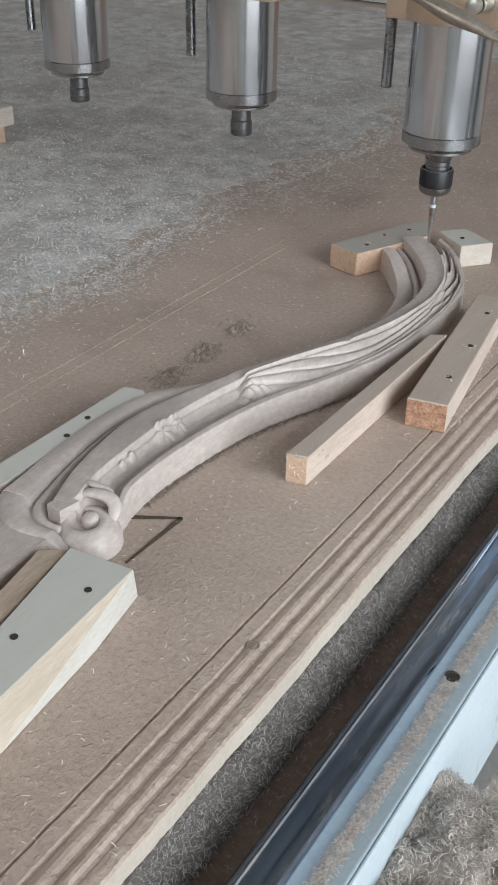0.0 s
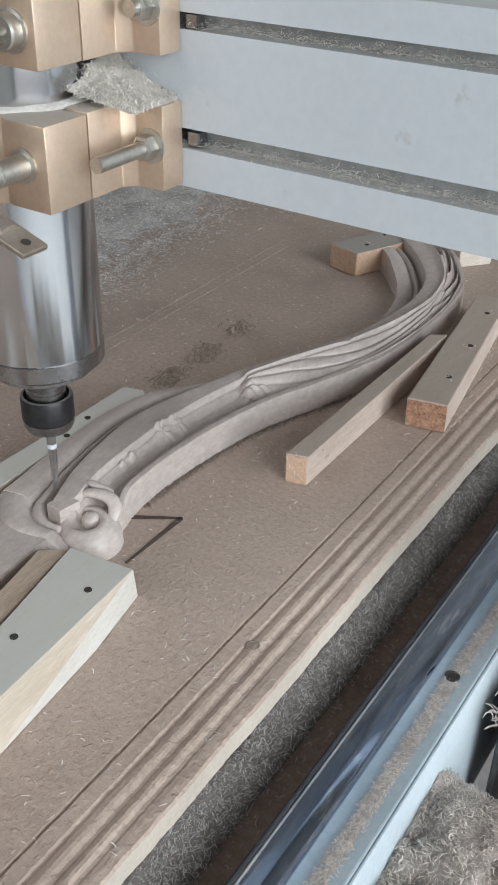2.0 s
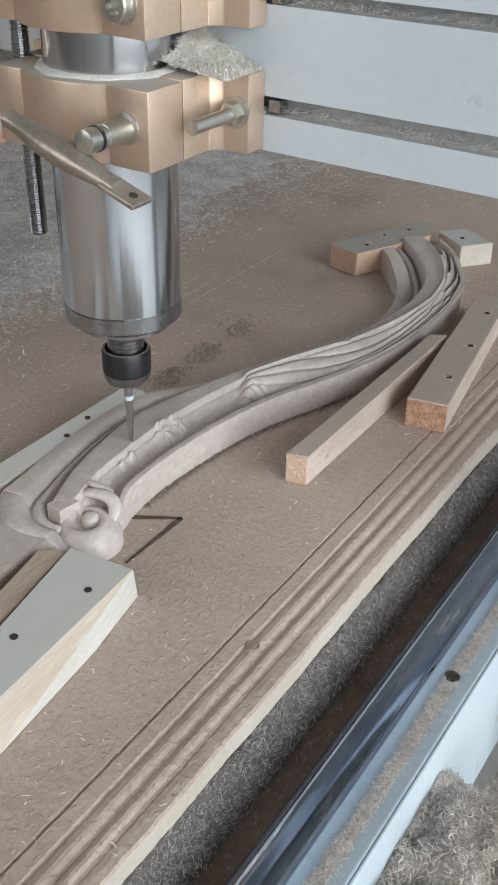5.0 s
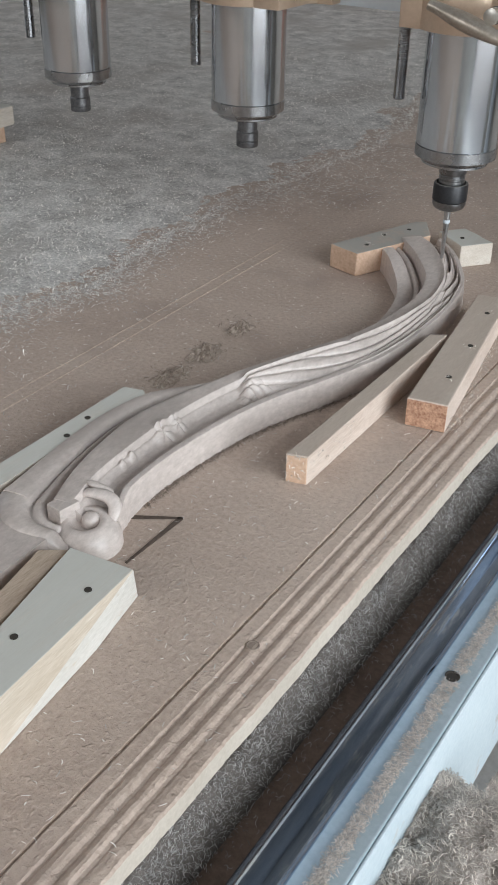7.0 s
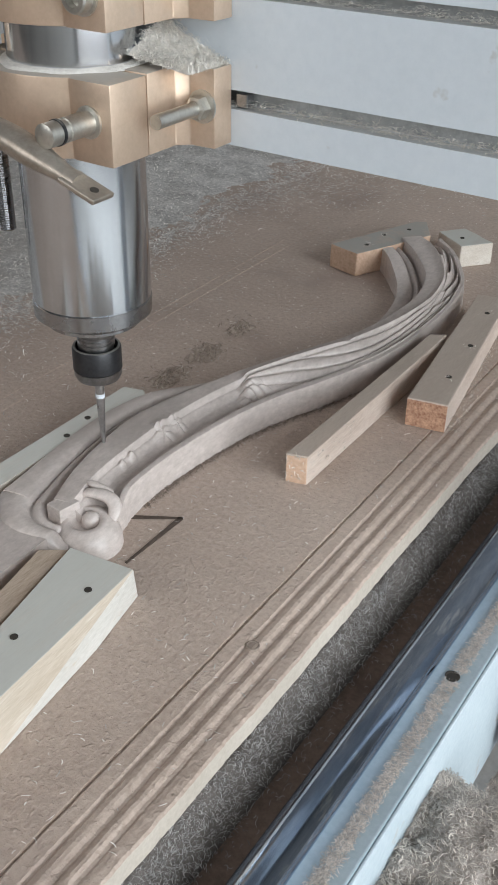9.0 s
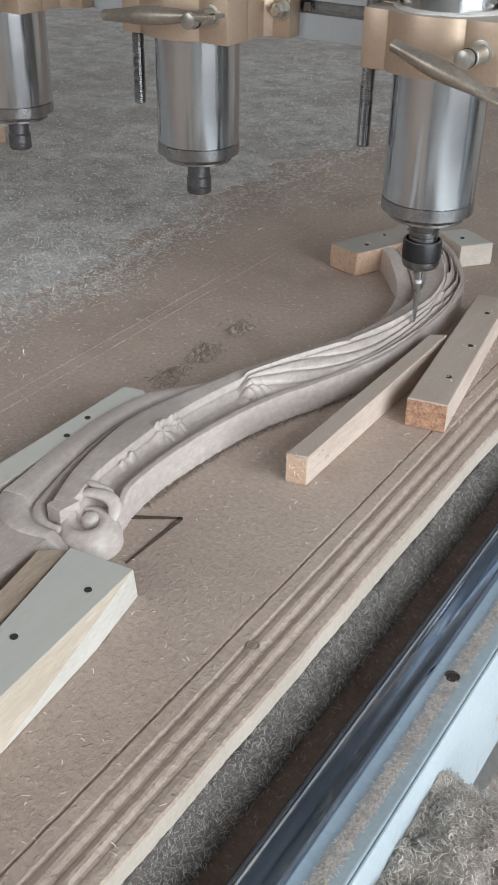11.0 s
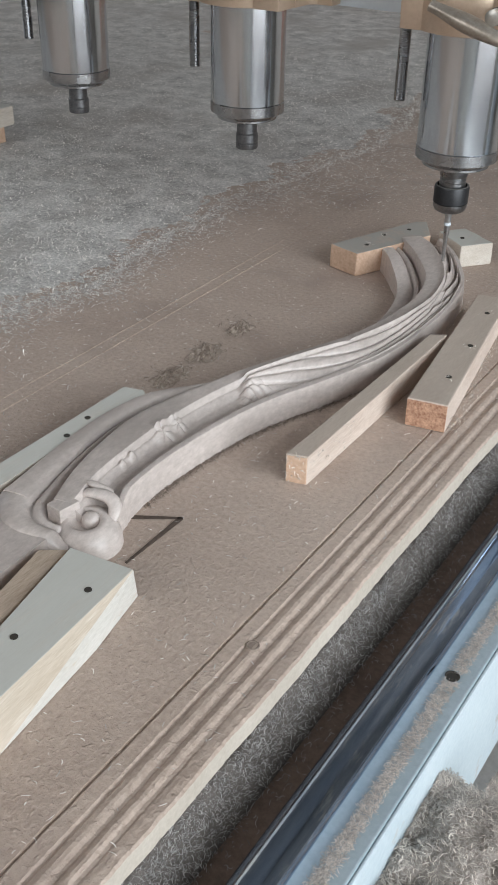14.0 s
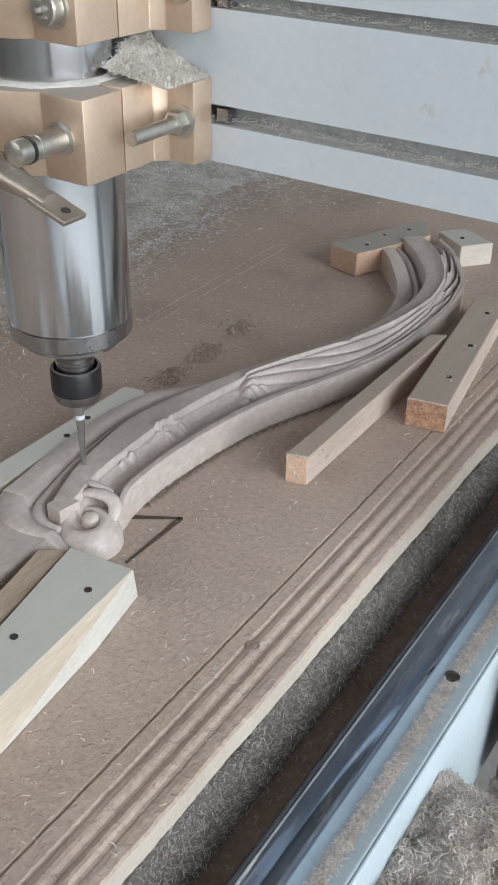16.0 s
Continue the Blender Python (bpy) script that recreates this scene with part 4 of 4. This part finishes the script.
# torn fibres where the moulding was cut free
line = spline(PLAN, 700)
dl = np.gradient(line[:, :2], axis=0)
dl /= np.linalg.norm(dl, axis=1)[:, None]
pl, fz = [], []
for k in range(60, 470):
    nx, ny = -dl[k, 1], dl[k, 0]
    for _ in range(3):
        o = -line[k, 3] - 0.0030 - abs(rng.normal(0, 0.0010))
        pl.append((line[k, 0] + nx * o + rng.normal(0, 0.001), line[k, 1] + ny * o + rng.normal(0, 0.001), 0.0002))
    if rng.random() < 0.16:
        o = line[k, 2] + line[k, 4] * (0.06 if k > 200 else 0.02)
        fz.append((line[k, 0] + nx * o, line[k, 1] + ny * o, 0.0290))
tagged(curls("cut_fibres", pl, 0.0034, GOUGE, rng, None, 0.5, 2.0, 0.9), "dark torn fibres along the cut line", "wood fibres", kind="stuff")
tagged(curls("edge_fuzz", fz, 0.0022, CHIP, rng, None, 1.0, 2.0, 0.6), "fine pale fuzz on the carved edge", "wood fibres", kind="stuff")

# two pale lines scribed along the board
for x in (-0.583, -0.5685):
    bm = bmesh.new()
    box(bm, x - 0.0004, x + 0.0004, 0.46, 0.98, 0.0002, 0.0006)
    part("scribed_line", bm, MDF, board, "thin pale scribed line")

# triangular routed groove: uncut board, dark strips paint the shade of its depth
tri = [(-0.384, 0.437), (-0.353, 0.457), (-0.3535, 0.397)]
for a, b in ((tri[0], tri[1]), (tri[1], tri[2])):
    a, b = Vector(a), Vector(b)
    d = (b - a).normalized()
    s = Vector((-d.y, d.x)) * 0.0022
    bm = bmesh.new()
    prism(bm, [a - s, b - s * 0.4 + d * 0.002, b + s * 0.4 + d * 0.002, a + s], 0.0001, 0.0006)
    part("groove_shade", bm, GROOVE_SHADE, board, "narrow dark strip that paints the shade of a routed groove")
bm = bmesh.new()
lathe(bm, [(0.0012, 0.0001), (0.0034, 0.0002), (0.0037, 0.0008), (0.0042, 0.0005), (0.0045, -0.001)], 22, Matrix.Translation((-0.2388, 0.378, 0.0)))
part("dowel_hole", bm, GOUGE, board, "round hole in the grooved edge of the board")

# shavings in the gap beside the board
pl = []
while len(pl) < 17000:
    y = rng.uniform(0.1, 1.15)
    d = abs(rng.normal(0, 0.0075)) if rng.random() < 0.93 else rng.uniform(0, 0.03)
    if d < 0.030:
        pl.append((BX - 0.006 + d, y, -0.060 + max(0, 0.034 - d * 2.6) * rng.uniform(0.55, 1)))
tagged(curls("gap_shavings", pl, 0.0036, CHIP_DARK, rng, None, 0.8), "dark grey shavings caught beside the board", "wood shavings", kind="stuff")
# bank beneath them, coloured dark so that the curls stand out
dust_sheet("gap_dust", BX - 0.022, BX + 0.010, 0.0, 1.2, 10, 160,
           lambda x, y: -0.0615 + max(0.0, 0.033 - max(0.0, x - BX + 0.006) * 2.7) * (0.85 + 0.3 * noise.noise((x * 60, y * 40, 2.0))), DUST_DARK, "dust bank beside the board, coloured dark under the shavings")

# strip of shavings along the channel
pl = []
while len(pl) < 15000:
    y = rng.uniform(0.15, 1.1)
    x = -0.1412 + 0.0012 * noise.noise((0.1, y * 9, 2.2)) + rng.uniform(-0.0040, 0.0040) * (1 + 0.25 * noise.noise((0.4, y * 60, 1.1)))
    if (x + 0.1425) ** 2 + (y - 0.478) ** 2 > 0.0062 ** 2:
        pl.append((x, y, -0.0558 + abs(rng.normal(0, 0.0008))))
tagged(curls("rail_shavings", pl, 0.0032, CHIP, rng, None, 0.12, 3.2, 0.8), "strip of pale shavings along the channel", "wood shavings", kind="stuff")

# heap beside the machine
tray = thing("chip_tray", "dark steel chip tray filled with shavings", "chip tray")
bm = bmesh.new()
box(bm, -0.124, 0.32, -0.4, 2.0, -0.30, -0.285, 0.002)
part("tray_floor", bm, RUST, tray)
bm = bmesh.new()
box(bm, 0.305, 0.32, -0.4, 2.0, -0.284, -0.22, 0.002)
part("tray_lip", bm, RUST, tray)
for y in (-0.3, 1.85):
    bm = bmesh.new()
    box(bm, 0.25, 0.30, y, y + 0.05, -0.75, -0.301, 0.002)
    part("tray_leg", bm, RUST, tray)


def heap_z(x, y):
    top = -0.098 - 0.16 * float(smooth01(0.44, 0.53, y + 0.35 * (x + 0.12)))
    g = 0.026 * noise.noise((x * 16, y * 16, 0.3)) + 0.012 * noise.noise((x * 45, y * 45, 4.3)) + 0.004 * noise.noise((x * 140, y * 140, 7.0))
    return max(top + g - 0.10 * max(0.0, x - 0.02), -0.284)


dust_sheet("shaving_pile", -0.1245, 0.26, -0.05, 0.95, 110, 260, heap_z, PILE, "tall heap of pale curled wood shavings")
pl = []
while len(pl) < 70000:
    x, y = -0.1235 + 0.26 * rng.random() ** 1.2, rng.uniform(0.18, 0.75)
    pl.append((x, y, heap_z(x, y)))
tagged(curls("pile_shavings", pl, 0.0044, CHIP, rng, None, 0.7, 3.8, 0.55), "pale curled shavings on the heap", "wood shavings", kind="stuff")
pl = [(rng.uniform(0.310, 0.42), rng.uniform(0.075, 0.36), -0.183 + abs(rng.normal(0, 0.008))) for _ in range(4500)]
tagged(curls("carriage_shavings", pl, 0.009, CHIP, rng, foot, 0.9), kind="stuff")

# ---- bricks of the far wall ----
bm = bmesh.new()
box(bm, -0.105, 0.105, -0.008, 0.0, 0.0, 0.065, 0.003, 1)
brick_mesh = mesh_of(bm, "brick")
brick_mesh.materials.append(BRICK)
for r in range(8):
    for c in range(12):
        ob = new("brick", brick_mesh)
        ob.parent = wall_n
        ob.location = (-2.1 + 0.22 * c + (0.11 if r % 2 else 0), 3.0 + 0.0015 * rng.normal(), -0.30 + 0.077 * r)

# ---- what moves ----
PATH = [
    (0, 0.0186, 0.4876, 0.0140), (0.1, 0.0444, 0.4565, 0.0132), (0.2, 0.0616, 0.4323, 0.0126), (0.3, 0.0742, 0.4006, 0.0114),
    (0.4, 0.0811, 0.3706, 0.0094), (0.5, 0.0878, 0.3502, 0.0073), (0.6, 0.0852, 0.3203, 0.0063), (0.7, 0.0827, 0.3050, 0.0060),
    (0.8, 0.0721, 0.2862, 0.0058), (0.9, 0.0627, 0.2307, 0.0058), (1, 0.0598, 0.2114, 0.0053), (1.1, 0.0317, 0.1320, 0.0039),
    (1.2, 0.0174, 0.0920, 0.0021), (1.3, 0.0100, 0.0655, 0.0013), (1.4, 0.0069, 0.0346, 0.0009), (1.5, 0.0006, 0.0000, 0.0008),
    (1.6, -0.0009, -0.0152, 0.0023), (1.7, 0.0089, -0.0576, 0.0031), (1.8, 0.0170, -0.0829, 0.0025), (1.9, 0.0206, -0.1061, 0.0011),
    (2, -0.0033, -0.0814, 0.0007), (2.1, -0.0130, -0.0303, 0.0029), (2.2, -0.0048, 0.0870, 0.0034), (2.3, 0.0192, 0.1423, 0.0017),
    (2.4, 0.0233, 0.1898, 0.0014), (2.5, 0.0366, 0.2125, 0.0026), (2.6, 0.0469, 0.2393, 0.0020), (2.7, 0.0472, 0.2682, 0.0015),
    (2.8, 0.0565, 0.2861, 0.0031), (2.9, 0.0640, 0.3175, 0.0064), (3, 0.0690, 0.3547, 0.0087), (3.1, 0.0581, 0.3862, 0.0082),
    (3.2, 0.0434, 0.4257, 0.0071), (3.3, 0.0355, 0.4475, 0.0077), (3.4, 0.0291, 0.4674, 0.0081), (3.5, 0.0421, 0.4640, 0.0087),
    (3.6, 0.0553, 0.4449, 0.0115), (3.7, 0.0745, 0.4249, 0.0133), (3.8, 0.0784, 0.3888, 0.0125), (3.9, 0.0844, 0.3573, 0.0111),
    (4, 0.0909, 0.3255, 0.0098), (4.1, 0.0863, 0.3020, 0.0089), (4.2, 0.0824, 0.2728, 0.0087), (4.3, 0.0684, 0.2559, 0.0082),
    (4.4, 0.0569, 0.2094, 0.0077), (4.5, 0.0406, 0.1599, 0.0071), (4.6, 0.0244, 0.1132, 0.0059), (4.7, 0.0125, 0.0804, 0.0046),
    (4.8, 0.0078, 0.0580, 0.0038), (4.9, 0.0064, 0.0254, 0.0036), (5, 0.0014, -0.0043, 0.0040), (5.1, 0.0048, -0.0349, 0.0049),
    (5.2, 0.0127, -0.0620, 0.0049), (5.3, 0.0170, -0.0883, 0.0041), (5.4, 0.0158, -0.0972, 0.0039), (5.5, -0.0004, -0.0660, 0.0048),
    (5.6, -0.0065, 0.0043, 0.0053), (5.7, 0.0084, 0.1157, 0.0038), (5.8, 0.0208, 0.1604, 0.0018), (5.9, 0.0301, 0.1957, 0.0015),
    (6, 0.0404, 0.2224, 0.0020), (6.1, 0.0520, 0.2467, 0.0025), (6.2, 0.0552, 0.2681, 0.0025), (6.3, 0.0692, 0.2852, 0.0031),
    (6.4, 0.0656, 0.3264, 0.0053), (6.5, 0.0672, 0.3678, 0.0071), (6.6, 0.0548, 0.3955, 0.0071), (6.7, 0.0362, 0.4357, 0.0074),
    (6.8, 0.0324, 0.4545, 0.0091), (6.9, 0.0318, 0.4662, 0.0115), (7, 0.0493, 0.4544, 0.0132), (7.1, 0.0617, 0.4320, 0.0134),
    (7.2, 0.0771, 0.3971, 0.0124), (7.3, 0.0805, 0.3734, 0.0110), (7.4, 0.0863, 0.3420, 0.0096), (7.5, 0.0906, 0.2998, 0.0086),
    (7.6, 0.0829, 0.2892, 0.0082), (7.7, 0.0723, 0.2586, 0.0082), (7.8, 0.0630, 0.2301, 0.0089), (7.9, 0.0493, 0.1782, 0.0105),
    (8, 0.0324, 0.1070, 0.0110), (8.1, 0.0193, 0.0953, 0.0089), (8.2, 0.0079, 0.0607, 0.0070), (8.3, 0.0080, 0.0403, 0.0070),
    (8.4, 0.0070, 0.0117, 0.0083), (8.5, 0.0121, -0.0272, 0.0096), (8.6, 0.0142, -0.0613, 0.0089), (8.7, 0.0233, -0.0898, 0.0075),
    (8.8, 0.0260, -0.1119, 0.0066), (8.9, 0.0043, -0.0886, 0.0073), (9, -0.0119, -0.0203, 0.0086), (9.1, -0.0011, 0.0939, 0.0080),
    (9.2, 0.0211, 0.1495, 0.0056), (9.3, 0.0226, 0.1772, 0.0040), (9.4, 0.0339, 0.2056, 0.0040), (9.5, 0.0442, 0.2323, 0.0043),
    (9.6, 0.0532, 0.2545, 0.0046), (9.7, 0.0564, 0.2762, 0.0051), (9.8, 0.0647, 0.3038, 0.0063), (9.9, 0.0665, 0.3397, 0.0080),
    (10, 0.0614, 0.3766, 0.0089), (10.1, 0.0488, 0.4110, 0.0086), (10.2, 0.0340, 0.4462, 0.0092), (10.3, 0.0245, 0.4698, 0.0110),
    (10.4, 0.0271, 0.4762, 0.0126), (10.5, 0.0487, 0.4519, 0.0133), (10.6, 0.0681, 0.4238, 0.0128), (10.7, 0.0762, 0.3958, 0.0115),
    (10.8, 0.0824, 0.3648, 0.0095), (10.9, 0.0880, 0.3381, 0.0074), (11, 0.0855, 0.3118, 0.0058), (11.1, 0.0813, 0.2931, 0.0052),
    (11.2, 0.0706, 0.2659, 0.0050), (11.3, 0.0565, 0.2090, 0.0049), (11.4, 0.0432, 0.1674, 0.0044), (11.5, 0.0174, 0.0924, 0.0033),
    (11.6, 0.0145, 0.0868, 0.0016), (11.7, 0.0087, 0.0649, 0.0003), (11.8, 0.0069, 0.0328, -0.0004), (11.9, 0.0017, 0.0002, -0.0007),
    (12, -0.0048, -0.0180, 0.0002), (12.1, 0.0077, -0.0584, 0.0019), (12.2, 0.0213, -0.0898, 0.0023), (12.3, 0.0196, -0.1112, 0.0031),
    (12.4, 0.0038, -0.0693, 0.0053), (12.5, -0.0109, -0.0089, 0.0074), (12.6, 0.0031, 0.0890, 0.0060), (12.7, 0.0182, 0.1572, 0.0037),
    (12.8, 0.0275, 0.1887, 0.0029), (12.9, 0.0378, 0.2155, 0.0035), (13, 0.0560, 0.2395, 0.0041), (13.1, 0.0526, 0.2649, 0.0036),
    (13.2, 0.0586, 0.2772, 0.0038), (13.3, 0.0639, 0.3139, 0.0051), (13.4, 0.0656, 0.3483, 0.0058), (13.5, 0.0663, 0.3697, 0.0056),
    (13.6, 0.0406, 0.4318, 0.0065), (13.7, 0.0311, 0.4541, 0.0087), (13.8, 0.0014, 0.5043, 0.0109), (13.9, 0.0330, 0.4704, 0.0127),
    (14, 0.0537, 0.4467, 0.0137), (14.1, 0.0721, 0.4119, 0.0127), (14.2, 0.0785, 0.3843, 0.0108), (14.3, 0.0847, 0.3534, 0.0088),
    (14.4, 0.0795, 0.3369, 0.0065), (14.5, 0.0876, 0.3019, 0.0049), (14.6, 0.0775, 0.2815, 0.0045), (14.7, 0.0678, 0.2494, 0.0048),
    (14.8, 0.0588, 0.2167, 0.0045), (14.9, 0.0380, 0.1569, 0.0032), (15, 0.0154, 0.1119, 0.0014), (15.1, 0.0115, 0.0795, 0.0008),
    (15.2, 0.0061, 0.0661, 0.0008), (15.3, 0.0059, 0.0270, 0.0014), (15.4, 0.0023, 0.0039, 0.0023), (15.5, 0.0023, -0.0086, 0.0033),
    (15.6, 0.0085, -0.0384, 0.0034), (15.7, 0.0031, -0.0655, 0.0031), (15.8, 0.0258, -0.1011, 0.0035), (15.9, 0.0095, -0.0939, 0.0051),
    (16, -0.0060, -0.0492, 0.0069)]


def motions():
    walk(gantry, [(t, Matrix.Translation(HOME + Vector((x, y, z)))) for t, x, y, z in PATH])


motions()
